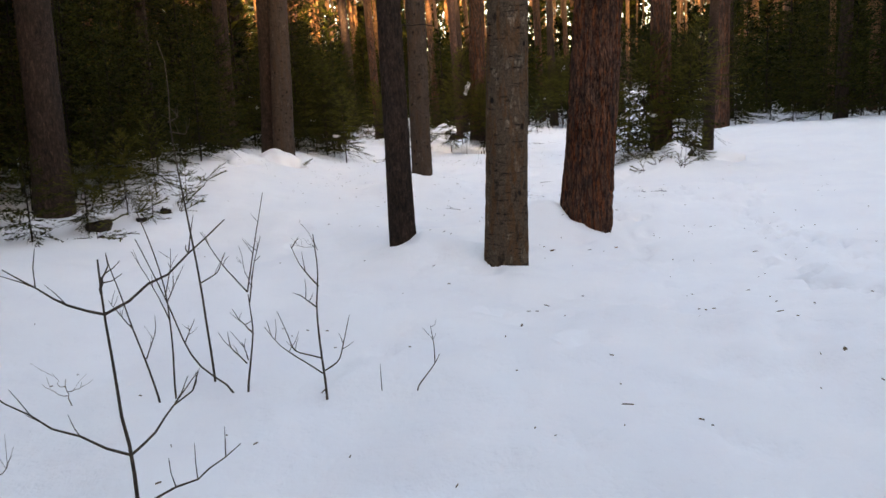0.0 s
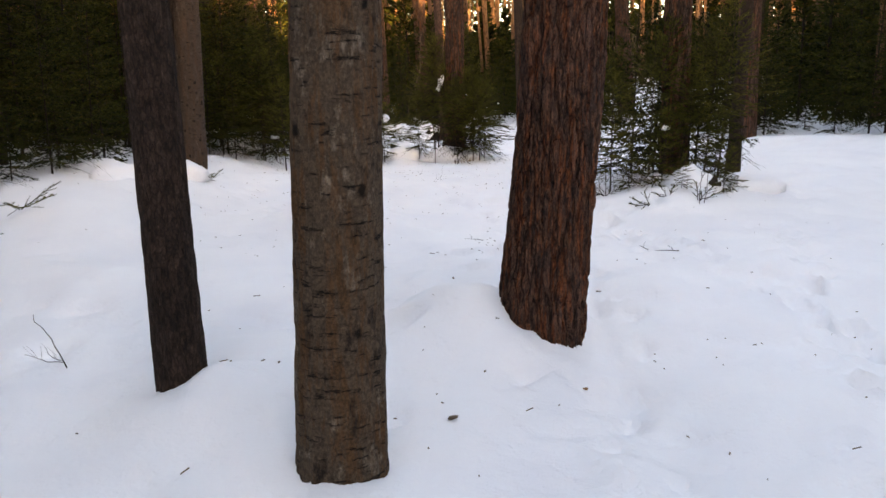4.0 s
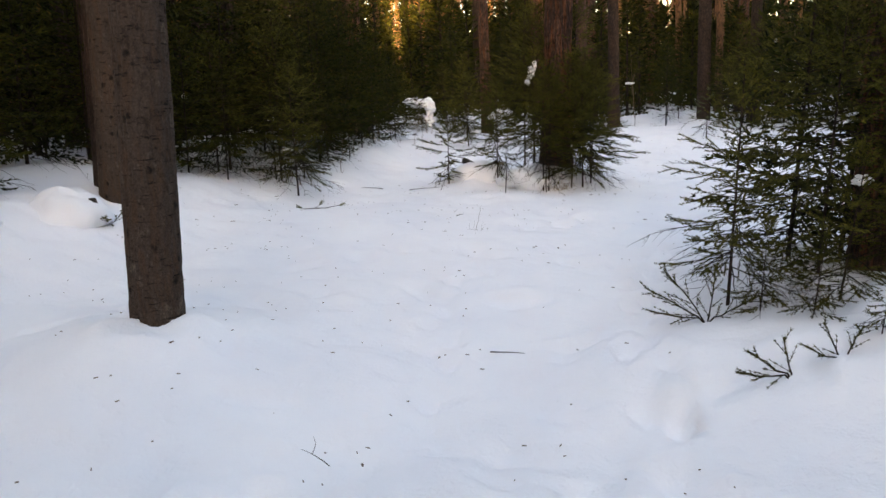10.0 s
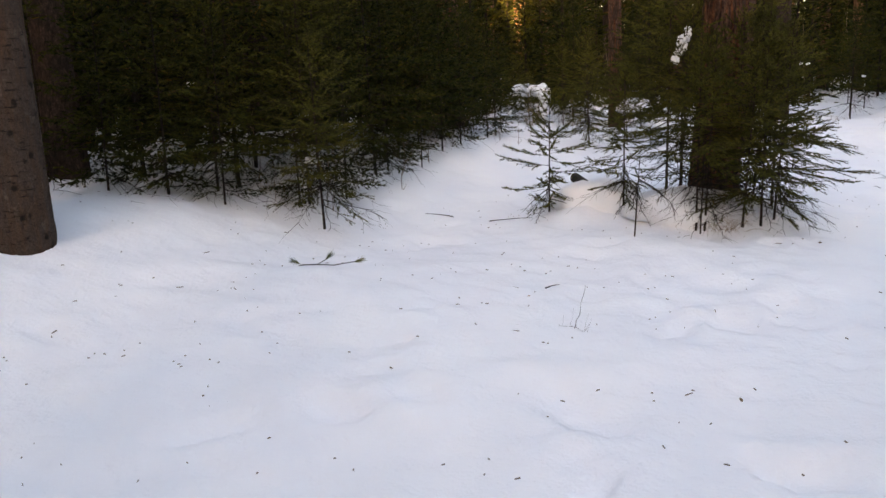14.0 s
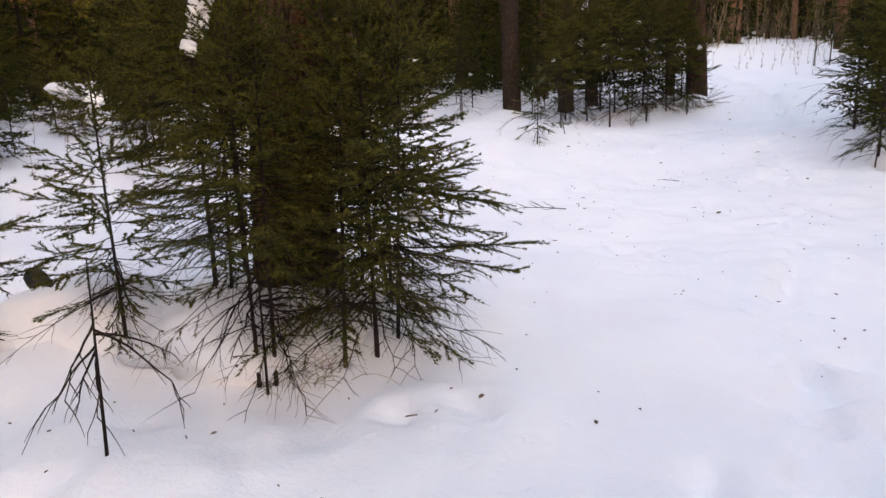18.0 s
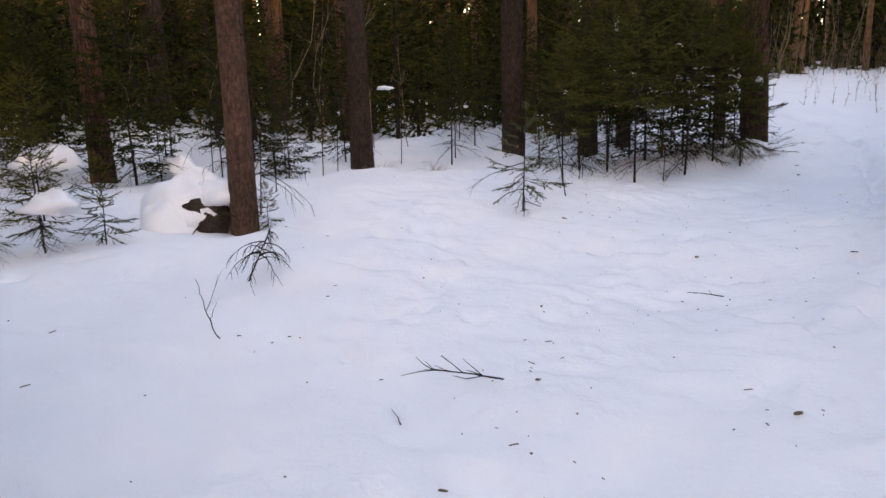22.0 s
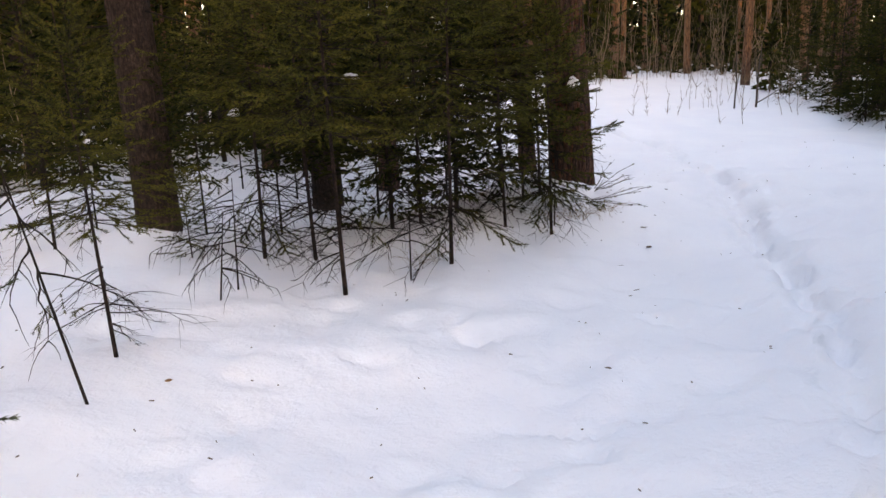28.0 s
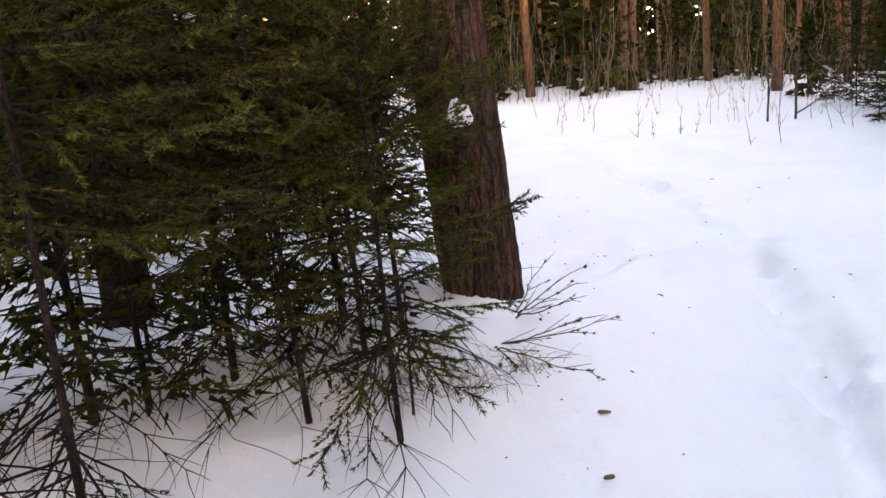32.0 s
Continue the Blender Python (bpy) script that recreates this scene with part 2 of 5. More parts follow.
def needle_material(name, dark, light, dry):
    m, t, b = material(name, 0.7, 0.06)
    geo = t.nodes.new("ShaderNodeNewGeometry")
    col = ramp(t, geo.outputs["Random Per Island"], [(0.0, dark), (0.6, light), (0.97, light), (1.0, dry)])
    col = mix(t, 0.5, col, ramp(t, object_random(t), [(0.0, (0.75, 0.8, 0.75)), (1.0, (1.3, 1.15, 0.9))]), 'MULTIPLY')
    col = mix(t, 0.65, col, ramp(t, noise_tex(t, coords(t), 2.6, 4, 0.6), [(0.36, (0.3, 0.33, 0.34)), (0.64, (1.7, 1.6, 1.2))]), 'MULTIPLY')
    t.links.new(col, b.inputs["Base Color"])
    tr = t.nodes.new("ShaderNodeBsdfTranslucent")
    t.links.new(col, tr.inputs[0])
    ms = t.nodes.new("ShaderNodeMixShader")
    ms.inputs[0].default_value = 0.12
    t.links.new(b.outputs[0], ms.inputs[1])
    t.links.new(tr.outputs[0], ms.inputs[2])
    t.links.new(ms.outputs[0], t.nodes["Material Output"].inputs[0])
    return m


# thicket and far needles: the shade of the dense woods is in the colour
NEEDLE_SHADED = needle_material("needles_shaded_spruce", (0.007, 0.009, 0.003), (0.037, 0.041, 0.009), (0.10, 0.06, 0.02))
# the same needles in a lit, brighter copy for spruces by the path
NEEDLE_LIT = needle_material("needles_lit_spruce", (0.018, 0.020, 0.006), (0.094, 0.092, 0.023), (0.14, 0.09, 0.035))
NEEDLE_PINE = needle_material("needles_pine", (0.040, 0.040, 0.012), (0.085, 0.076, 0.022), (0.2, 0.12, 0.04))
NEEDLE_GREY = needle_material("needles_grey", (0.07, 0.085, 0.05), (0.13, 0.14, 0.08), (0.2, 0.15, 0.08))


def plain_material(name, a, c, rough=0.85, scale=12.0):
    m, t, b = material(name, rough, 0.2)
    t.links.new(ramp(t, noise_tex(t, coords(t), scale, 5, 0.65), [(0.3, a), (0.7, c)]), b.inputs["Base Color"])
    bump(t, b, noise_tex(t, coords(t), scale * 4, 5, 0.7), 0.5, 0.01)
    return m


LITTER = plain_material("litter", (0.07, 0.05, 0.034), (0.22, 0.16, 0.105), 0.9, 90)
DRY_LEAF = plain_material("dry_leaf", (0.24, 0.11, 0.045), (0.40, 0.22, 0.10), 0.8, 50)
DRY_GRASS = plain_material("dry_grass", (0.20, 0.14, 0.085), (0.34, 0.25, 0.16), 0.9, 30)
ROT_WOOD = plain_material("rotten_wood", (0.012, 0.01, 0.008), (0.05, 0.035, 0.025), 0.95, 14)
BRUSH = plain_material("brush_bark", (0.13, 0.09, 0.06), (0.25, 0.175, 0.11), 0.9, 20)


# ---- mesh tools ----
def hash3(i, j, k):
    n = (i * 374761393 + j * 668265263 + k * 2147483647) & 0xffffffff
    n = ((n ^ (n >> 13)) * 1274126177) & 0xffffffff
    return ((n ^ (n >> 16)) & 0xffff) / 65535.0


def vnoise(x, y, z=0.0):
    x, y = np.broadcast_arrays(np.asarray(x, float), np.asarray(y, float))
    z = np.broadcast_to(np.asarray(z, float), x.shape)
    i, j, k = (np.floor(c).astype(np.int64) for c in (x, y, z))
    f = [c - np.floor(c) for c in (x, y, z)]
    u, v, w = (c * c * (3 - 2 * c) for c in f)
    r = 0
    for di in (0, 1):
        for dj in (0, 1):
            for dk in (0, 1):
                r = r + (u if di else 1 - u) * (v if dj else 1 - v) * (w if dk else 1 - w) * hash3(i + di, j + dj, k + dk)
    return r * 2 - 1


def fbm(x, y, z=0.0, octaves=4, gain=0.5):
    r, a = 0, 1.0
    for o in range(octaves):
        s = 2.0 ** o
        r = r + a * vnoise(np.asarray(x) * s + o * 17.3, np.asarray(y) * s + o * 5.1, np.asarray(z) * s + o * 9.7)
        a *= gain
    return r


class Build:
    """Collects vertices and faces as arrays."""
    def __init__(self):
        self.v, self.f, self.n = [], [], 0

    def add(self, verts, faces):
        verts = np.asarray(verts, float).reshape(-1, 3)
        self.v.append(verts)
        self.f.append(np.asarray(faces, np.int64) + self.n)
        self.n += len(verts)

    def tube(self, pts, radii, sides=6, cap=True):
        pts = np.asarray(pts, float)
        radii = np.broadcast_to(np.asarray(radii, float), (len(pts),))
        d = np.gradient(pts, axis=0)
        d /= np.linalg.norm(d, axis=1)[:, None] + 1e-9
        ref = np.array((0.0, 0.0, 1.0)) if abs(d[:, 2]).mean() < 0.8 else np.array((1.0, 0.0, 0.0))
        a = np.cross(d, ref)
        a /= np.linalg.norm(a, axis=1)[:, None] + 1e-9
        b = np.cross(d, a)
        th = np.arange(sides) * 2 * math.pi / sides
        ring = pts[:, None] + radii[:, None, None] * (np.cos(th)[None, :, None] * a[:, None] + np.sin(th)[None, :, None] * b[:, None])
        m = len(pts)
        i = np.arange(m - 1)[:, None] * sides
        s = np.arange(sides)[None]
        s2 = (s + 1) % sides
        q = np.stack([i + s, i + s2, i + sides + s2, i + sides + s], -1).reshape(-1, 4)
        self.add(ring.reshape(-1, 3), q)
        if cap:
            base = self.n - m * sides
            tip = np.arange(1, sides - 1)
            top = (m - 1) * sides
            self.f.append(np.stack([top + 0 * tip, top + tip, top + tip + 1, top + tip + 1], -1) + base)
            self.f.append(np.stack([0 * tip, tip + 1, tip, tip], -1) + base)

    def tris(self, v):
        v = np.asarray(v, float)
        k = len(v)
        i = np.arange(k)[:, None] * 3
        self.add(v.reshape(-1, 3), np.concatenate([i, i + 1, i + 2, i + 2], 1))

    def mesh(self, name, mat, smooth=True):
        me = bpy.data.meshes.new(name)
        v = np.concatenate(self.v)
        f = np.concatenate(self.f)
        tri = f[:, 2] == f[:, 3]
        order = np.concatenate([f[~tri].reshape(-1), f[tri][:, :3].reshape(-1)])
        counts = np.concatenate([np.full((~tri).sum(), 4), np.full(tri.sum(), 3)])
        me.vertices.add(len(v))
        me.vertices.foreach_set("co", v.reshape(-1))
        me.loops.add(len(order))
        me.loops.foreach_set("vertex_index", order.astype(np.int32))
        me.polygons.add(len(counts))
        starts = np.concatenate([[0], np.cumsum(counts)[:-1]]).astype(np.int32)
        me.polygons.foreach_set("loop_start", starts)
        me.polygons.foreach_set("use_smooth", np.full(len(counts), smooth))
        me.update(calc_edges=True)
        me.validate()
        me.materials.append(mat)
        return me


def part(name, build, mat, parent, label="", smooth=True):
    ob = new(name, build.mesh(name, mat, smooth))
    ob.parent = parent
    return tagged(ob, label)


def thing(name, label, category, group="", m=None):
    ob = new(name)
    ob.empty_display_size = 0.2
    if m is not None:
        ob.matrix_world = m
    return tagged(ob, label, category, group)


# ---- the ground ----
def smooth(x):
    x = np.clip(x, 0, 1)
    return x * x * (3 - 2 * x)


# x, y, height, radius
MOUNDS = [(-1.2, 18.3, 0.08, 1.2), (0.8, 20.3, 0.1, 0.7), (-0.22, 13.55, 0.36, 0.95), (-0.15, 7.8, 0.22, 0.5), (1.25, 9.1, 0.34, 0.6), (2.0, 9.0, -0.1, 0.5), (9.3, 34.0, -0.2, 1.4), (3.2, 14.4, 0.12, 0.7), (4.7, 15.9, 0.28, 1.3),
          (1.25, 22.5, 0.27, 0.85), (8.6, 35.8, 0.42, 1.3), (0.1, 22.0, 0.22, 0.5), (1.9, 13.6, -0.16, 1.8),
          (3.6, 25.6, -0.12, 1.8), (0.6, 5.9, -0.06, 0.9), (4.3, 30.8, 0.05, 0.9), (8.2, 28.4, 0.25, 1.4), (4.4, 14.3, 0.2, 0.6),
          (2.15, 7.6, -0.06, 0.7), (2.2, 8.05, -0.12, 0.5), (1.25, 13.85, 0.12, 0.5), (4.35, 24.4, -0.18, 1.2), (5.2, 27.7, -0.22, 1.4),
          (8.4, 31.8, -0.22, 1.2), (10.5, 35.1, -0.22, 0.9), (4.32, 35.8, 0.22, 0.7), (1.0, 29.5, -0.1, 0.6), (4.2, 30.8, -0.1, 0.6)]


def ground_height(x, y):
    x, y = np.asarray(x, float), np.asarray(y, float)
    z = 0.5 * smooth((-1.6 - x) / 2.4) * smooth((y - 9) / 6) * (1 - 0.7 * smooth((y - 24) / 6))
    z = z + 0.25 * smooth((-2.5 - x) / 3)
    z = z + 0.45 * smooth((x - 5.5) / 7) * smooth((y - 8) / 10)
    z = z + 2.1 * smooth((y - 36) / 42) * (0.35 + 0.65 * smooth((x - 5) / 6))
    for mx, my, mh, mr in MOUNDS:
        z = z + mh * np.exp(-((x - mx) ** 2 + (y - my) ** 2) / (mr * mr))
    away = np.clip(np.hypot(x - 3, y - 18) / 60, 0.0, 1.0)
    z = z + (0.035 + 0.3 * away) * fbm(x * 0.45, y * 0.45, 3.0, 3) + 0.012 * fbm(x * 2.1, y * 2.1, 7.0, 3)
    return z


def on_ground(x, y):
    return float(ground_height(x, y))


# footprints: x, y of the ends of each trail, with sideways sway
TRAILS = [[(3.1, 5.0), (2.9, 6.3), (3.2, 7.2), (3.6, 8.4), (3.75, 9.5), (3.6, 10.3), (3.45, 11.2), (3.3, 12.5), (3.0, 14.0), (2.9, 15.5), (3.2, 17.5)],
          [(1.9, 5.0), (2.1, 7.5), (2.25, 10.3), (1.85, 12.8), (1.6, 14.3), (1.3, 15.6), (1.4, 17.0)],
          [(3.6, 19.0), (4.0, 20.9), (4.45, 22.2), (4.9, 23.0), (5.4, 23.8), (6.3, 26.0), (7.4, 28.8)],
          [(7.4, 28.8), (8.0, 29.9), (8.4, 30.7), (9.0, 31.6), (9.35, 32.4), (9.75, 33.2), (10.1, 33.9), (10.4, 34.8), (10.85, 36.0), (11.35, 37.6), (11.7, 39.5), (11.9, 42.5), (12.6, 46.0)],
          [(2.6, 26.2), (3.4, 28.0), (3.1, 29.7), (2.6, 31.5)],
          [(4.9, 12.6), (4.65, 11.6), (4.2, 10.5), (3.9, 9.9), (3.95, 8.8), (3.6, 7.6), (3.9, 6.6)]]


def trail_points(line, step, sway, rng):
    out = []
    p = np.asarray(line, float)
    seg = np.linalg.norm(np.diff(p, axis=0), axis=1)
    s = np.concatenate([[0], np.cumsum(seg)])
    for i, d in enumerate(np.arange(0.0, s[-1], step)):
        x, y = np.interp(d, s, p[:, 0]), np.interp(d, s, p[:, 1])
        k = min(np.searchsorted(s, d, 'right') - 1, len(seg) - 1)
        t = (p[k + 1] - p[k]) / seg[k]
        o = sway * (1 if i % 2 else -1) + rng.normal(0, 0.04)
        out.append((x - t[1] * o, y + t[0] * o, t[0], t[1]))
    return out


def spaced(lo, fine_lo, fine_hi, hi, step):
    mid = np.arange(fine_lo, fine_hi, step)
    up, down, s = [mid[-1]], [mid[0]], step
    while up[-1] < hi or down[-1] > lo:
        s *= 1.12
        if up[-1] < hi:
            up.append(up[-1] + s)
        if down[-1] > lo:
            down.append(down[-1] - s)
    return np.concatenate([down[:0:-1], mid, up[1:]])


def build_ground():
    rng = np.random.default_rng(5)
    xs = spaced(-700, -3.5, 12.0, 700, 0.066)
    ys = spaced(-700, 2.0, 39.0, 700, 0.068)
    X, Y = np.meshgrid(xs, ys)
    Z = ground_height(X, Y)
    near = smooth((X + 5) / 2) * smooth((14 - X) / 2) * smooth((44 - Y) / 3)
    Z += near * (0.019 * fbm(X * 4.2, Y * 4.2, 1.0, 2) + 0.034 * fbm(X * 1.5, Y * 1.5, 4.0, 2) + 0.03 * np.clip(fbm(X * 2.3, Y * 2.3, 11.0, 2) - 0.2, 0, 1))

    def dent(x, y, depth, rx, ry, tx, ty, rim):
        i0, i1 = np.searchsorted(xs, (x - 0.7, x + 0.7))
        j0, j1 = np.searchsorted(ys, (y - 0.7, y + 0.7))
        px, py = X[j0:j1, i0:i1] - x, Y[j0:j1, i0:i1] - y
        a, b = (px * tx + py * ty) / ry, (px * ty - py * tx) / rx
        r = np.sqrt(a * a + b * b)
        r = r * (1 + 0.25 * fbm(px * 7 + x, py * 7 + y, 2.0, 2))
        Z[j0:j1, i0:i1] += -depth * np.exp(-r ** 4) + rim * np.exp(-((r - 1.45) / 0.4) ** 2)

    # depth of a print, sideways sway, depth of the trodden furrow that joins the prints
    for line, (print_depth, sway, furrow) in zip(TRAILS, ((0.11, 0.11, 0.02), (0.07, 0.12, 0.01), (0.07, 0.10, 0.008), (0.11, 0.05, 0.032), (0.06, 0.12, 0.008), (0.12, 0.14, 0.015))):
        for x, y, tx, ty in trail_points(line, 0.27, sway, rng):
            d = print_depth * rng.uniform(0.3, 1.2)
            dent(x + rng.normal(0, 0.05), y + rng.normal(0, 0.08), d, rng.uniform(0.055, 0.095), rng.uniform(0.08, 0.17), tx, ty, d * 0.3)
        for x, y, tx, ty in trail_points(line, 0.12, 0.0, rng):
            dent(x, y, furrow * rng.uniform(0.3, 1.2), 0.13, 0.2, tx, ty, furrow * 0.12)
    for _ in range(620):
        y = rng.uniform(2.5, 38)
        x = np.interp(y, (0, 8, 14, 20, 27, 38), (0.8, 2.2, 1.0, 2.4, 4.6, 9.0)) + rng.normal(0, 2.6)
        d = rng.uniform(0.015, 0.06)
        a = rng.uniform(0, 6.28)
        dent(x, y, d, rng.uniform(0.06, 0.2), rng.uniform(0.08, 0.3), math.cos(a), math.sin(a), d * 0.3)
    # melted wells round the near trunks
    for x, y, r in WELLS:
        q = np.hypot(X - x, Y - y)
        Z -= 0.015 * np.exp(-((q - r) / 0.07) ** 2) * (q > r * 0.4)
    w, h = len(xs), len(ys)
    i = (np.arange(h - 1)[:, None] * w + np.arange(w - 1)[None]).reshape(-1, 1)
    b = Build()
    b.add(np.stack([X, Y, Z], -1).reshape(-1, 3), np.concatenate([i, i + 1, i + w + 1, i + w], 1))
    ob = new("ground", b.mesh("ground", SNOW))
    return tagged(ob, "trampled old snow with footprints covering the forest floor", "snow", kind="structure")


# ---- trunks ----
def trunk_build(r, height, rng, lean=(0, 0), rough=0.02, flare=1.25, around=14, rows=24, detail_top=None, ridge=9.0):
    """A tapered trunk with its foot at z = -0.5; rough bark as true relief where around is high."""
    b = Build()
    if detail_top:
        zs = np.concatenate([np.linspace(-0.5, detail_top, rows), np.linspace(detail_top, height, 16)[1:]])
    else:
        zs = np.linspace(-0.5, height, rows)
    th = np.arange(around) * 2 * math.pi / around
    Z, T = np.meshgrid(zs, th, indexing='ij')
    taper = r * (1 - 0.72 * np.clip(Z / height, 0, 1) ** 1.2) * (1 + (flare - 1) * np.exp(-np.clip(Z, 0, None) / (0.7 if around > 30 else 0.28)))
    o = rng.uniform(0, 50)
    cx, cy = np.cos(T), np.sin(T)
    R = taper * (1 + 0.05 * fbm(cx * 1.2 + o, cy * 1.2, Z * 0.8, 2))
    if around > 30:
        k = ridge * r * 5.0
        n1 = fbm(cx * k * 0.5 + o, cy * k * 0.5, Z * ridge * 0.33, 3, 0.6)
        n2 = fbm(cx * k * 1.6 + o, cy * k * 1.6, Z * ridge * 1.7, 2)
        plates = 1 - np.clip(np.abs(n1) * 3.2, 0, 1)
        R = R + rough * (0.35 * n2 - 0.9 * plates)
    sway = 0.08 * np.clip((Z - 2.5) / 5.0, 0, 1)
    sx = lean[0] * Z + sway * np.sin(Z * 0.33 + o)
    sy = lean[1] * Z + sway * np.sin(Z * 0.27 + o * 2)
    V = np.stack([cx * R + sx, cy * R + sy, Z], -1).reshape(-1, 3)
    m = len(zs)
    i = np.arange(m - 1)[:, None] * around
    s = np.arange(around)[None]
    s2 = (s + 1) % around
    b.add(V, np.stack([i + s, i + s2, i + around + s2, i + around + s], -1).reshape(-1, 4))
    return b


def limb(rng, start, azim, elev, length, r0, n=7, droop=0.0, wob=0.05):
    """Points and radii of one wavering branch."""
    p, pts = np.array(start, float), [np.array(start, float)]
    step = length / (n - 1)
    for i in range(n - 1):
        e = elev + droop * (i / (n - 1))
        a = azim + rng.normal(0, wob * 3)
        p = p + step * np.array((math.cos(a) * math.cos(e), math.sin(a) * math.cos(e), math.sin(e))) + rng.normal(0, wob * step, 3)
        pts.append(p)
    return np.array(pts), r0 * np.linspace(1, 0.3, n)


def tuft_tris(rng, start, way, length, per, blades, size, width, ahead=0.88, out_by=0.55):
    """Needles as slim blades along twigs; start, way and length are arrays."""
    out = []
    n = max(1, int(round(per)))
    for k in range(n):
        s = (k + rng.uniform(0.1, 0.9, len(start))) / n
        p = start + way * (length * s)[:, None]
        for _ in range(blades):
            q = rng.normal(size=(len(start), 3))
            q[:, 2] *= 0.7
            q -= way * (q * way).sum(1)[:, None]
            q /= np.linalg.norm(q, axis=1)[:, None] + 1e-9
            L = size * rng.uniform(0.7, 1.25, len(start))
            tip = p + (way * ahead + q * out_by) * L[:, None]
            side = np.cross(way, q) * (width * 0.5)
            out.append(np.stack([p - side, p + side, tip], 1))
    return np.concatenate(out)


def spruce_twigs(rng, pts, spread, dens, droop):
    """Side twigs of one branch: starts, directions, lengths."""
    S, W, L = [], [], []
    n = len(pts)
    total = np.linalg.norm(pts[-1] - pts[0])
    count = max(4, int(total * dens))
    for i in range(count):
        s = 0.12 + 0.88 * (i + rng.uniform(0, 0.8)) / count
        k = min(int(s * (n - 1)), n - 2)
        f = s * (n - 1) - k
        p = pts[k] * (1 - f) + pts[k + 1] * f
        d = pts[k + 1] - pts[k]
        d = d / (np.linalg.norm(d) + 1e-9)
        side = np.cross(d, (0, 0, 1))
        side /= np.linalg.norm(side) + 1e-9
        sg = 1 if i % 2 else -1
        w = d * rng.uniform(0.7, 1.0) + side * sg * rng.uniform(0.4, 0.75) + np.array((0, 0, rng.uniform(-droop * 1.8, 0.22)))
        w /= np.linalg.norm(w)
        ln = spread * total * (1.05 - 0.8 * s) * rng.uniform(0.55, 1.1) + 0.05
        S.append(p), W.append(w), L.append(ln)
    return S, W, L


# detail levels: twigs a metre of branch, tufts a metre of twig, blades a tuft, blade length, blade width
LEVELS = {"near": (16, 50, 5, 0.029, 0.0088), "mid": (15, 9, 3, 0.084, 0.027), "far": (9, 7, 3, 0.11, 0.035)}


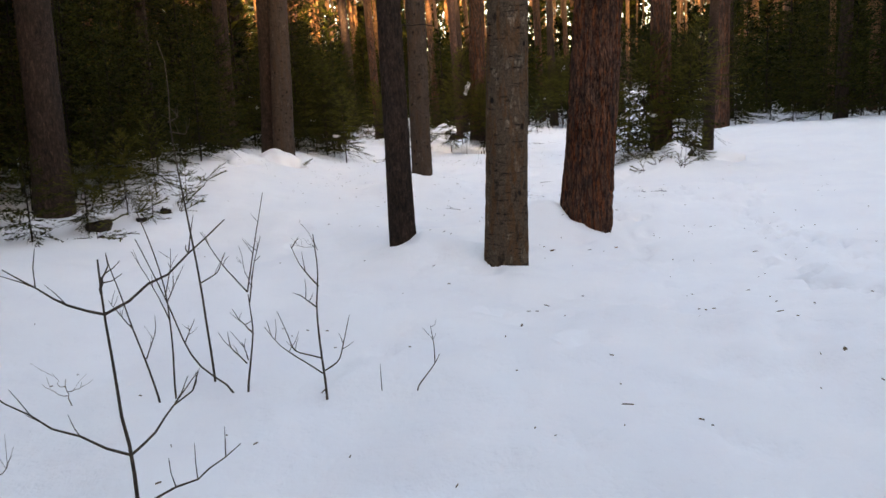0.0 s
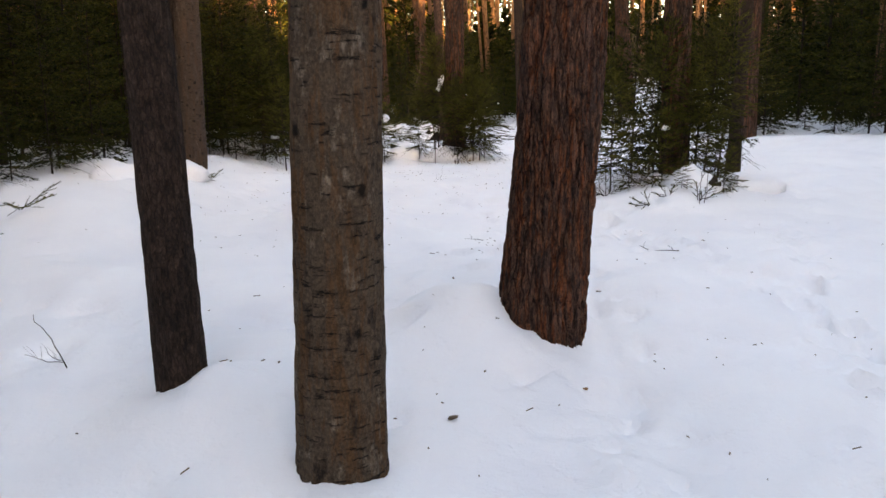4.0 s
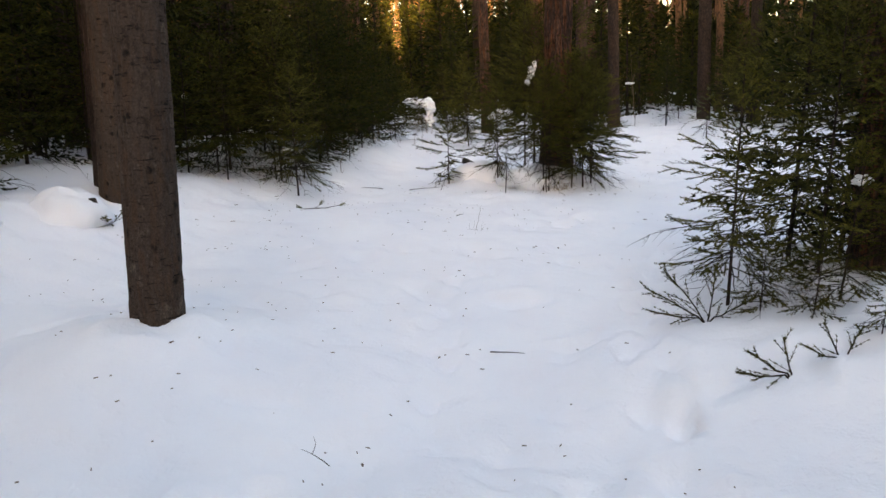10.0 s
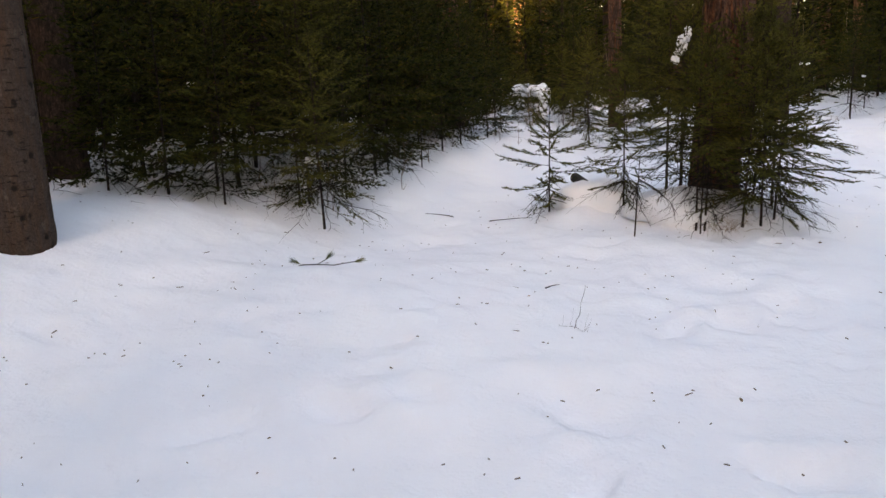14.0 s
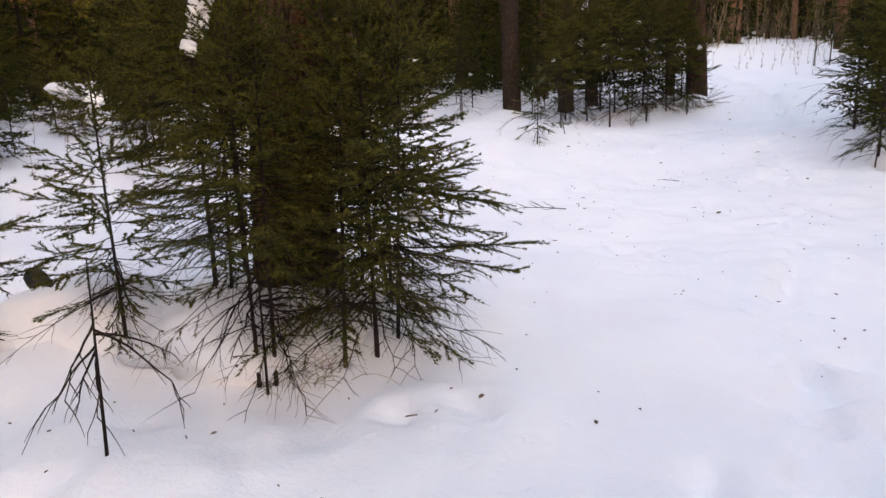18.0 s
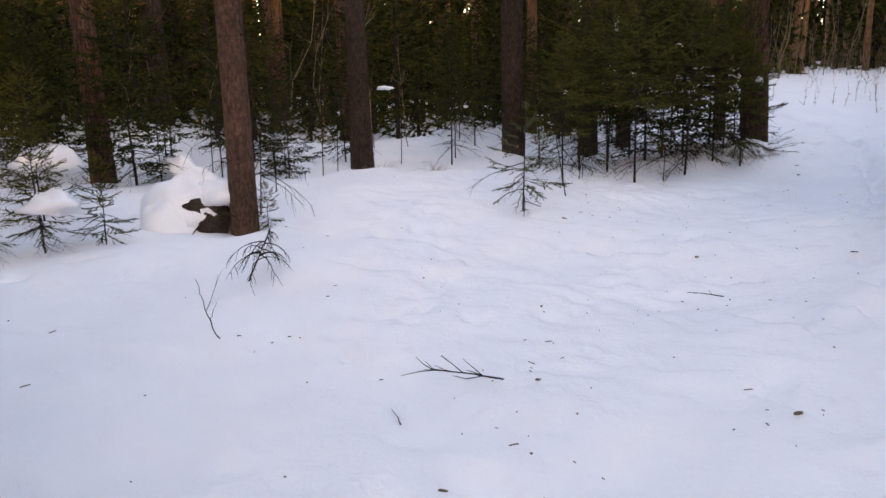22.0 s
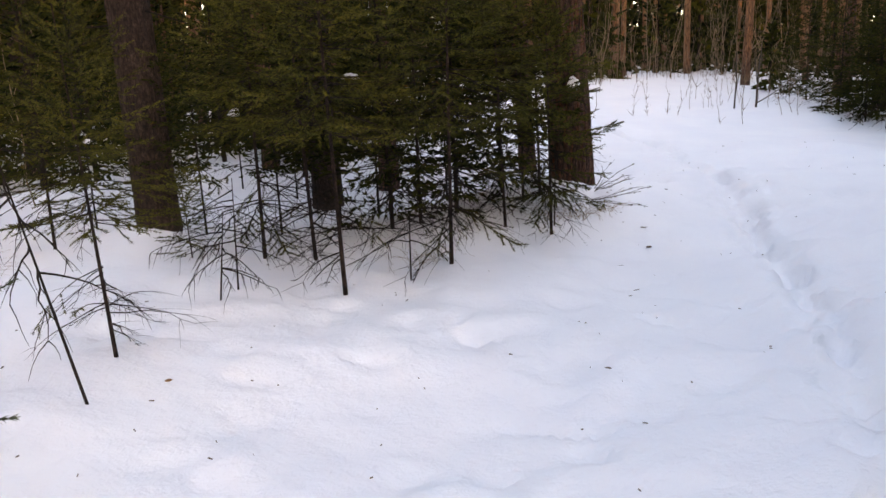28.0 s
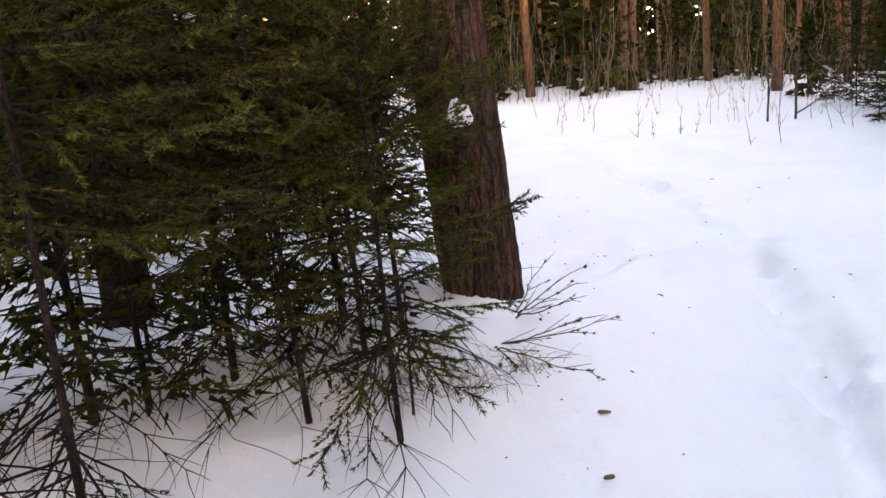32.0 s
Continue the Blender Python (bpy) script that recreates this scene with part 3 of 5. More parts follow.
def spruce(seed, height, radius, level, live=0.25, label="", dead=12, sparse=1.0, mat=None, whorl=0.2, group="young spruces", trunk_r=None, name="spruce_tree"):
    rng = np.random.default_rng(seed)
    dens, per, blades, size, width = LEVELS[level]
    tree = thing(name, label, "spruce tree", group)
    r = trunk_r or 0.011 * height + 0.008
    tb = trunk_build(r, height, rng, (rng.normal(0, 0.015), rng.normal(0, 0.015)), around=10 if level == "near" else 6, rows=18 if level != "far" else 8, flare=1.2)
    part("trunk", tb, BARK_SPRUCE if level == "near" else BARK_TWIG, tree)
    wood, twigS, twigW, twigL = Build(), [], [], []
    z = height * live
    k = 0
    while z < height * 0.98:
        u = (z - height * live) / (height * (1 - live))
        blen = radius * (1 - u) ** 0.75 * (0.75 + 0.25 * min(1, u * 6)) + 0.06
        elev = -0.30 + 1.05 * u
        nb = {"near": 5, "mid": 6, "far": 4}[level]
        for i in range(nb):
            if rng.random() > sparse:
                continue
            a = k * 0.8 + i * 2 * math.pi / nb + rng.normal(0, 0.25)
            ln = blen * rng.uniform(0.65, 1.12)
            pts, rad = limb(rng, (0, 0, z + rng.uniform(-0.07, 0.07)), a, elev + rng.normal(0, 0.1), ln, r * 0.30 * (1 - 0.5 * u), 7 if level == "near" else 5, 0.30, 0.04)
            wood.tube(pts, rad, 4 if level == "near" else 3, False)
            S, W, L = spruce_twigs(rng, pts, 0.42, dens * sparse, 0.28)
            tipw = pts[-1] - pts[-2]
            S.append(pts[-2]), W.append(tipw / np.linalg.norm(tipw)), L.append(np.linalg.norm(tipw) + 0.08)
            if level == "near":
                for j in range(2, 6):
                    seg = pts[j + 1] - pts[j]
                    sl = np.linalg.norm(seg)
                    S.append(pts[j]), W.append(seg / sl), L.append(sl)
            twigS += S
            twigW += W
            twigL += L
        z += whorl * rng.uniform(0.7, 1.15) * (1.15 if level == "far" else 0.75)
        k += 1
    # a few low live boughs that hang to the snow
    for i in range(2 if level == "near" else 0):
        pts, rad = limb(rng, (0, 0, height * live * rng.uniform(0.35, 0.95)), rng.uniform(0, 6.28), rng.uniform(-0.3, 0.1), radius * rng.uniform(0.6, 1.0), 0.006, 7, -0.6, 0.05)
        pts[:, 2] = np.maximum(pts[:, 2], 0.03)
        wood.tube(pts, rad, 4, False)
        S, W, L = spruce_twigs(rng, pts[3:], 0.5, dens * 0.8, 0.3)
        twigS, twigW, twigL = twigS + S, twigW + W, twigL + L
    twigS.append(np.array((0, 0, height * 0.9)))
    twigW.append(np.array((0, 0, 1.0)))
    twigL.append(height * 0.12)
    S, W, L = np.array(twigS), np.array(twigW), np.array(twigL)
    nb = Build()
    for lo, hi in ((0, 0.12), (0.12, 0.25), (0.25, 0.45), (0.45, 9)):
        sel = (L >= lo) & (L < hi)
        if sel.any():
            nb.tris(tuft_tris(rng, S[sel], W[sel], L[sel], per * L[sel].mean(), blades, size, width, *((0.75, 0.7) if level == "near" else (0.88, 0.5))))
    if level == "near":
        for s, w, l in zip(S, W, L):
            wood.tube(np.array([s, s + w * l * 0.95]), [0.0025, 0.0012], 3, False)
    db = wood
    if dead and level != "far":
        for i in range(dead):
            if level == "near":
                db = Build()
            z = rng.uniform(0.05, height * live + 0.1)
            a = rng.uniform(0, 6.28)
            z = 0.12 + (z - 0.05) * 1.15
            ln = radius * rng.uniform(0.45, 1.1)
            pts, rad = limb(rng, (0, 0, z + 0.12), a, rng.uniform(-0.6, 0.0), ln, 0.0065, 7, -0.35, 0.05)
            pts[:, 2] = np.maximum(pts[:, 2], -0.05)
            db.tube(pts, rad, 4, False)
            for j in range(10 if level == "near" else 4):
                q = pts[rng.integers(1, 7)]
                p2, r2 = limb(rng, q, a + (-1) ** j * rng.uniform(0.5, 1.0), rng.uniform(-0.75, -0.1), ln * rng.uniform(0.15, 0.42), 0.0026, 4, -0.15, 0.05)
                db.tube(p2, r2, 3, False)
            if level == "near":
                part("dead_branch", db, BARK_TWIG, tree, "bare grey-brown dead lower branch")
    crown(wood, nb, BARK_TWIG, mat or NEEDLE_SHADED, tree)
    return tree


def crown(wood, needles, bark, leaf, tree):
    merged = Build()
    merged.v, merged.f, merged.n = wood.v + needles.v, wood.f + [f + wood.n for f in needles.f], wood.n + needles.n
    ob = part("crown", merged, bark, tree, smooth=False)
    ob.data.materials.append(leaf)
    first = wood.n
    v = np.empty(len(ob.data.loops), np.int32)
    ob.data.loops.foreach_get("vertex_index", v)
    starts = np.empty(len(ob.data.polygons), np.int32)
    ob.data.polygons.foreach_get("loop_start", starts)
    ob.data.polygons.foreach_set("material_index", (v[starts] >= first).astype(np.int32))
    return ob


def pine(seed, r, height, level, bark, label, group="", lean=(0, 0), name="pine_tree", crown_from=0.55, rough=0.02, ridge=9.0, flare=1.25):
    rng = np.random.default_rng(seed)
    tree = thing(name, label, "pine tree" if bark in (BARK_PINE, BARK_RUST) else "tree", group)
    if level == "near":
        tb = trunk_build(r, height, rng, lean, rough, flare, 180 if r > 0.28 else 110, 300 if r > 0.28 else 190, 4.2, ridge)
    else:
        tb = trunk_build(r, height, rng, lean, 0.0, flare, 12, 14)
    part("trunk", tb, bark, tree)
    wood = Build()
    S, W, L = [], [], []
    nb = 13
    for i in range(nb):
        u = i / (nb - 1)
        z = height * (crown_from + (0.98 - crown_from) * u)
        a = rng.uniform(0, 6.28)
        ln = (2.3 - 1.6 * u) * rng.uniform(0.6, 1.1) * height / 18
        c = (lean[0] * z, lean[1] * z)
        pts, rad = limb(rng, (c[0], c[1], z), a, rng.uniform(-0.05, 0.6), ln, r * 0.16, 5, 0.3, 0.1)
        wood.tube(pts, rad, 4, False)
        s, w, l = spruce_twigs(rng, pts, 0.4, 4.5, 0.1)
        S += s
        W += w
        L += l
    nbd = Build()
    nbd.tris(tuft_tris(rng, np.array(S), np.array(W), np.array(L), 4, 4, 0.30, 0.09))
    crown(wood, nbd, bark, NEEDLE_PINE, tree)
    if level == "near":
        for i in range(5):
            z = rng.uniform(1.9, 5.5)
            a = rng.uniform(0, 6.28)
            sb = Build()
            pts, rad = limb(rng, (lean[0] * z, lean[1] * z, z), a, rng.uniform(-0.4, 0.1), r + rng.uniform(0.1, 0.5), 0.012, 5, -0.2, 0.08)
            sb.tube(pts, rad, 5)
            part("branch_stub", sb, BARK_TWIG, tree, "short dead branch stub")
    return tree


def prevailing(y):
    """The trees lean a little, one way in the first woods and the other further on (degrees about y)."""
    return float(np.interp(y, (14, 30), (2.6, -1.6)))


def put(tree, x, y, dz=0.0, turn=0.0, scale=1.0):
    tree.matrix_world = pose(x, y, on_ground(x, y) + dz, 0, 0, turn) @ Matrix.Scale(scale, 4)
    return tree


def put_copy(tree, x, y, turn=0.0, scale=1.0, dz=0.0, tilt=(0.0, 0.0), label=""):
    ob = copy_thing(tree, pose(x, y, on_ground(x, y) + dz, tilt[0], tilt[1] + prevailing(y)) @ pose(0, 0, 0, 0, 0, turn) @ Matrix.Scale(scale, 4))
    return tagged(ob, label)


# the near trunks: x, y, radius
WELLS = [(0.59, 7.15, 0.21), (-0.4, 7.95, 0.14), (1.736, 9.14, 0.3), (-0.277, 13.77, 0.19), (0.995, 29.59, 0.16), (8.85, 35.86, 0.25), (4.32, 35.75, 0.23)]
build_ground()

put(pine(11, 0.190, 19, "near", BARK_ASPEN, "grey-barked aspen trunk with dark scars rising from snow", "near trunks", (0.038, 0.003), "aspen_tree", 0.5, 0.014, 8.0, 1.11), 0.59, 7.15)
put(pine(12, 0.130, 17, "near", BARK_SPRUCE, "slim dark brown spruce trunk leaning over snow", "near trunks", (0.001, 0.009), "spruce_tree_tall", 0.45, 0.008, 8.0, 1.07), -0.4, 7.95)
put(pine(13, 0.282, 21, "near", BARK_RUST, "thick reddish-brown pine trunk with deeply furrowed bark", "near trunks", (0.078, 0.01), "pine_tree", 0.6, 0.034, 8.0, 1.11), 1.736, 9.137)
put(pine(14, 0.178, 18, "near", BARK_DARK, "dark grey-brown aspen trunk standing in open snow", "near trunks", (0.017, 0.054), "aspen_tree", 0.5, 0.013, 8.0, 1.05), -0.277, 13.77)
put(pine(15, 0.225, 20, "near", BARK_DARK, "large brown spruce trunk at the thicket's edge", "near trunks", (0.05, 0.0), "spruce_tree_tall", 0.5, 0.012, 8.0, 1.12), -3.43, 17.27)
put(pine(16, 0.19, 19, "mid", BARK_SPRUCE, "brown spruce trunk close behind another trunk", "near trunks", (0.05, 0.0), "spruce_tree_tall", 0.5), -3.78, 17.55)
put(pine(17, 0.216, 21, "near", BARK_PINE, "thick dark pine trunk among small spruces", "near trunks", (-0.006, 0.0), "pine_tree", 0.6, 0.026, 8.0, 1.06), 4.69, 15.89)
put(pine(18, 0.235, 21, "near", BARK_PINE, "thick dark pine trunk ringed by young spruces", "near trunks", (0.02, 0.0), "pine_tree", 0.6, 0.026, 8.0, 1.2), 1.29, 22.3)
put(pine(19, 0.148, 17, "near", BARK_ROSY, "smooth rosy-brown trunk beside a snowy log", "near trunks", (-0.019, 0.009), "pine_tree", 0.55, 0.004, 8.0, 1.07), 0.995, 29.59)
put(pine(20, 0.214, 20, "near", BARK_SPRUCE, "brown trunk standing behind small spruces", "near trunks", (-0.039, -0.015), "spruce_tree_tall", 0.55, 0.014, 8.0, 1.05), 4.32, 35.75)
put(pine(21, 0.24, 21, "near", BARK_PINE, "thick pine trunk with scaly bark beside the snowy path", "near trunks", (-0.088, 0.008), "pine_tree", 0.6, 0.022, 8.0, 1.05), 8.87, 35.9)
put(pine(22, 0.13, 18, "near", BARK_PINE, "slim pine trunk close behind a thick one", "near trunks", (-0.069, 0.0), "pine_tree", 0.6, 0.012, 8.0, 1.1), 9.27, 39.09)

MID_PINE = [pine(30 + i, 0.20, 19, "mid", b, l, "mature trees", (0, 0), n) for i, (b, l, n) in enumerate((
    (BARK_PINE, "tall straight pine with orange upper bark", "pine_tree"), (BARK_SPRUCE, "tall brown-barked spruce trunk", "spruce_tree_tall"),
    (BARK_PINE, "tall pine with a slightly bent trunk", "pine_tree"), (BARK_PINE, "slender tall pine with orange upper bark", "pine_tree")))]
# x, y, scale, kind
for i, (x, y, s, k) in enumerate([(-5.3, 10.6, 1.15, 1), (-5.08, 19.0, 0.95, 1), (8.92, 23.8, 1.45, 0), (1.45, 35.55, 1.0, 1),
                                  (-4.2, 40.0, 1.3, 1), (-1.5, 37.5, 0.8, 2), (6.1, 38.2, 1.0, 1),
                                  (-6.5, 24.0, 1.2, 1), (-4.9, 28.5, 1.25, 2), (-2.4, 33.2, 0.9, 3), (6.0, 42.0, 1.1, 2), (10.5, 27.0, 0.8, 1),
                                  (0.2, 41.5, 1.0, 2), (11.5, 21.5, 0.9, 1), (6.3, 17.6, 0.6, 1)]):
    put_copy(MID_PINE[k], x, y, i * 77, s)


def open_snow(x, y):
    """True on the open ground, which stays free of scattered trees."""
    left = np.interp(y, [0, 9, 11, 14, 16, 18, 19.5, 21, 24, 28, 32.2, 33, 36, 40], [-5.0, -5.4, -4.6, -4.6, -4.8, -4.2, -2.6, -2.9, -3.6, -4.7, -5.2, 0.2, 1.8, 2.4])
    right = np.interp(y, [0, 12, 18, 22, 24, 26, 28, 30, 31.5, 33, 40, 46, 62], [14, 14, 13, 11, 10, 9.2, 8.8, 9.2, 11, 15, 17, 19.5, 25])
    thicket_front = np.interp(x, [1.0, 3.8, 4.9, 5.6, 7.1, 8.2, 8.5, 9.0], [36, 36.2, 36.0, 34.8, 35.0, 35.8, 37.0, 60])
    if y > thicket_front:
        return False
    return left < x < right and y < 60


rng = np.random.default_rng(42)
taken = [(0.6, 7), (-0.4, 7.9), (1.7, 9.1), (-0.25, 13.7), (-3.4, 17.2), (4.7, 16), (1.3, 22.3), (1, 29.4), (4.3, 35.5), (8.7, 35.6)]


def free(x, y, gap):
    if any((x - a) ** 2 + (y - b) ** 2 < gap * gap for a, b in taken):
        return False
    taken.append((x, y))
    return True


def thin_pine(seed):
    """A light tall pine for the woods far off: trunk and crown as arrays."""
    r = np.random.default_rng(seed)
    h = r.uniform(15, 22)
    t = Build()
    zs = np.array((-0.6, 1.0, 3.0, h * 0.5, h))
    t.tube(np.stack([0.1 * np.sin(zs * 0.4 + seed), 0.1 * np.cos(zs * 0.3), zs], 1), np.array((0.16, 0.135, 0.12, 0.09, 0.02)) * r.uniform(0.65, 1.25), 8, False)
    S, W, L = [], [], []
    for i in range(11):
        u = i / 10
        pts, rad = limb(r, (0, 0, h * (0.5 + 0.47 * u)), r.uniform(0, 6.28), r.uniform(-0.1, 0.5), 2.4 - 1.5 * u, 0.04, 3, 0.3, 0.1)
        a, w, l = spruce_twigs(r, pts, 0.4, 1.0, 0.1)
        S, W, L = S + a, W + w, L + l
    c = Build()
    c.tris(tuft_tris(r, np.array(S), np.array(W), np.array(L), 1, 4, 0.75, 0.3))
    return t, c


def scatter(name, label, category, kinds, places, mats):
    """Many trees of a far stand as one object: kinds are pairs of wood and leaf arrays; places are (kind, x, y, turn, scale)."""
    wood, leaf = Build(), Build()
    for k, x, y, a, sc in places:
        m = np.array(pose(x, y, on_ground(x, y), 0, prevailing(y)) @ pose(0, 0, 0, 0, 0, a) @ Matrix.Scale(sc, 4))
        for dst, src in ((wood, kinds[k][0]), (leaf, kinds[k][1])):
            v = np.concatenate(src.v) @ m[:3, :3].T + m[:3, 3]
            dst.add(v, np.concatenate(src.f))
    ob = crown(wood, leaf, mats[0], mats[1], None)
    ob.name = name
    return tagged(ob, label, category, kind="stuff")


THIN = [thin_pine(300 + i) for i in range(6)]
far_places = []
for gy in np.arange(-44, 122, 3.0):
    for gx in np.arange(-66, 84, 3.0):
        x, y = gx + rng.uniform(-1.4, 1.4), gy + rng.uniform(-1.4, 1.4)
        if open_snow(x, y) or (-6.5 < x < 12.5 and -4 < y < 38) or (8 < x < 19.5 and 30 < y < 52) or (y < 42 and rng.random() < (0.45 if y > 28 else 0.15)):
            continue
        if free(x, y, 1.3):
            if -22 < x < 26 and 20 < y < 52 and rng.random() < 0.5:
                k, turn, scale = rng.integers(0, 4), rng.uniform(0, 360), rng.uniform(0.6, 1.1)
                if not (0.8 < x < 6.5 and y < 47):
                    put_copy(MID_PINE[k], x, y, turn, scale)
            else:
                far_places.append((rng.integers(0, 6), x, y, rng.uniform(0, 360), rng.uniform(0.8, 1.2)))
scatter("far_woods", "distant tall pines with sunlit orange trunks", "woods", THIN, far_places, (BARK_SUNLIT_FAR, NEEDLE_PINE))
for i, t in enumerate(MID_PINE):
    put(t, -20 - 3 * i, -14 - 2 * i)

# ---- young spruces ----
def far_spruce(seed, h, radius, per=4, size=0.26, width=0.082, step=0.2, start=0.3, arms=5):
    r = np.random.default_rng(seed)
    t = Build()
    t.tube([(0, 0, -0.4), (0, 0, h * 0.5), (0, 0, h)], [0.014 * h, 0.009 * h, 0.003], 5, False)
    S, W, L = [], [], []
    z = start
    while z < h:
        ln = radius * (1 - z / h) ** 0.8 + 0.1
        for i in range(arms):
            a = r.uniform(0, 6.28)
            e = -0.3 + 0.9 * z / h
            w = np.array((math.cos(a) * math.cos(e), math.sin(a) * math.cos(e), math.sin(e)))
            S.append((0, 0, z + r.uniform(-0.1, 0.1)))
            W.append(w)
            L.append(ln * r.uniform(0.7, 1.1))
        z += step * r.uniform(0.8, 1.2)
    c = Build()
    S, W, L = np.array(S), np.array(W), np.array(L)
    c.tris(tuft_tris(r, S, W, L, per, 2, size, width))
    return t, c


LABEL = "young spruce with dense dark needles standing in snow"
MID = [spruce(100 + i, h, r, "mid", lv, LABEL, 14, trunk_r=0.022, whorl=0.40, group="thicket of young spruces") for i, (h, r, lv) in enumerate(((3.2, 1.05, 0.10), (4.2, 1.25, 0.12), (2.4, 0.9, 0.08), (5.0, 1.4, 0.10)))]
STAND = [spruce(110 + i, h, r, "mid", lv, LABEL, 14, trunk_r=0.018, whorl=0.34, group="thicket of young spruces") for i, (h, r, lv) in enumerate(((3.6, 1.05, 0.32), (4.4, 1.15, 0.3), (3.0, 0.95, 0.34)))]
FAR = [far_spruce(120 + i, h, r) for i, (h, r) in enumerate(((4.5, 1.2), (5.5, 1.4), (7.0, 1.6)))]
COARSE = [far_spruce(130 + i, h, r, 3, 0.56, 0.42, 0.32, 0.3, 4) for i, (h, r) in enumerate(((6.0, 1.5), (8.0, 1.7), (9.5, 1.9)))]
far_spruces, coarse = [], []


def edge_row(line, step, lo, hi, kinds):
    """Young spruces along the thicket's edge."""
    p = np.asarray(line, float)
    d = np.concatenate([[0], np.cumsum(np.linalg.norm(np.diff(p, axis=0), axis=1))])
    for q in np.arange(0, d[-1], step):
        x, y = np.interp(q, d, p[:, 0]) + rng.normal(0, 0.15), np.interp(q, d, p[:, 1]) + rng.normal(0, 0.15)
        if free(x, y, 0.35):
            put_copy(kinds[rng.integers(0, len(kinds))], x, y, rng.uniform(0, 360), rng.uniform(lo, hi))


edge_row([(-2.7, 20.2), (-3.0, 22.0), (-3.6, 24.0), (-4.2, 26.5), (-4.9, 29.0)], 0.62, 0.5, 0.9, MID)
edge_row([(-3.6, 20.0), (-3.9, 22.0), (-4.5, 24.5), (-5.2, 27.5)], 0.8, 0.7, 1.05, MID)
edge_row([(-5.6, 10.9), (-4.8, 12.4), (-4.4, 13.8), (-4.4, 15.3), (-4.7, 16.6)], 0.6, 0.4, 0.85, MID)
edge_row([(-4.1, 18.7), (-3.4, 19.4), (-2.8, 20.0)], 0.55, 0.4, 0.7, MID)
edge_row([(-6.4, 11.0), (-6.0, 13.5), (-6.0, 16.5), (-5.4, 19.5)], 0.9, 0.8, 1.1, MID)
edge_row([(9.6, 24.2), (9.4, 26.0), (9.2, 28.0), (9.8, 30.2)], 0.8, 0.6, 0.95, MID)
edge_row([(10.6, 22.6), (12.0, 20.5), (13.8, 17.0)], 0.9, 0.6, 1.0, MID)
edge_row([(4.9, 35.9), (5.7, 36.0), (6.8, 36.4), (7.9, 36.9)], 0.7, 0.6, 0.95, STAND)
for _ in range(5200):
    x, y = rng.uniform(-20, 22), rng.uniform(7, 50)
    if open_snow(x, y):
        continue
    sparse_wood = -4 < x < 2.4 and 31 < y < 40
    stand = 2 < x < 9.5 and y < 41
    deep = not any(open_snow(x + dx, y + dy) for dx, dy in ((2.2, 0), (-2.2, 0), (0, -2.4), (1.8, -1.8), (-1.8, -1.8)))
    if free(x, y, 1.7 if sparse_wood else 1.0 if stand else 0.95 if deep else 0.95):
        if stand:
            put_copy(STAND[rng.integers(0, 3)], x, y, rng.uniform(0, 360), rng.uniform(0.6, 1.0))
        elif not deep:
            put_copy(MID[rng.integers(0, 4)], x, y, rng.uniform(0, 360), rng.uniform(0.5, 1.0))
        elif not sparse_wood:
            far_spruces.append((rng.integers(0, 3), x, y, rng.uniform(0, 360), rng.uniform(0.55, 1.0)))
for _ in range(3600):
    x, y = rng.uniform(-45, 60), rng.uniform(42, 88)
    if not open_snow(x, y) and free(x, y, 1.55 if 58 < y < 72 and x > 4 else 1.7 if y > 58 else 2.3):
        coarse.append((rng.integers(0, 3), x, y, rng.uniform(0, 360), rng.uniform(0.3, 0.75) if y < 56 else rng.uniform(0.45, 1.0)))
# an unseen dense stand, added behind the start to shade the walk
for _ in range(1500):
    x, y = rng.uniform(-35, 45), rng.uniform(-24, -5)
    if free(x, y, 1.5):
        coarse.append((rng.integers(1, 3), x, y, rng.uniform(0, 360), rng.uniform(0.9, 1.3)))
# spruces added at both sides, mostly unseen, to cut low sky light
for _ in range(1700):
    x, y = rng.choice((-1, 1)) * rng.uniform(11, 36) + 3, rng.uniform(-6, 46)
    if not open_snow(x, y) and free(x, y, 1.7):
        coarse.append((rng.integers(0, 3), x, y, rng.uniform(0, 360), rng.uniform(1.0, 1.7) if x < 0 or y < 20 else rng.uniform(0.6, 0.95)))
scatter("far_spruces", "dark far spruces between the pines, with unseen ones added for shade", "spruces", COARSE, coarse, (BARK_TWIG, NEEDLE_SHADED))
scatter("spruce_undergrowth", "dense dark young spruces filling the woods", "spruces", FAR, far_spruces, (BARK_TWIG, NEEDLE_SHADED))
for i, t in enumerate(MID + STAND):
    put(t, -12 - i, 6 + 2 * i)

def shade_spruce(seed, h, radius, first):
    """A grown spruce: bare dark trunk, and an unseen crown added to shade the thicket."""
    wood, leaf = far_spruce(seed, h, radius, 5, 0.55, 0.30, 0.42, first, 7)
    tree = thing("spruce_tree_tall", "grown spruce with a bare dark trunk, its unseen crown added for shade", "spruce tree", "grown spruces")
    r = np.random.default_rng(seed)
    part("trunk", trunk_build(0.15, h, r, around=12, rows=14), BARK_SPRUCE, tree)
    for _ in range(26):
        z = r.uniform(1.2, first)
        a = r.uniform(0, 6.28)
        pts, rad = limb(r, (0, 0, z), a, r.uniform(-0.5, 0.0), r.uniform(0.4, 1.3), 0.011, 5, -0.5, 0.06)
        wood.tube(pts, rad, 3, False)
    crown(wood, leaf, BARK_TWIG, NEEDLE_SHADED, tree)
    return tree


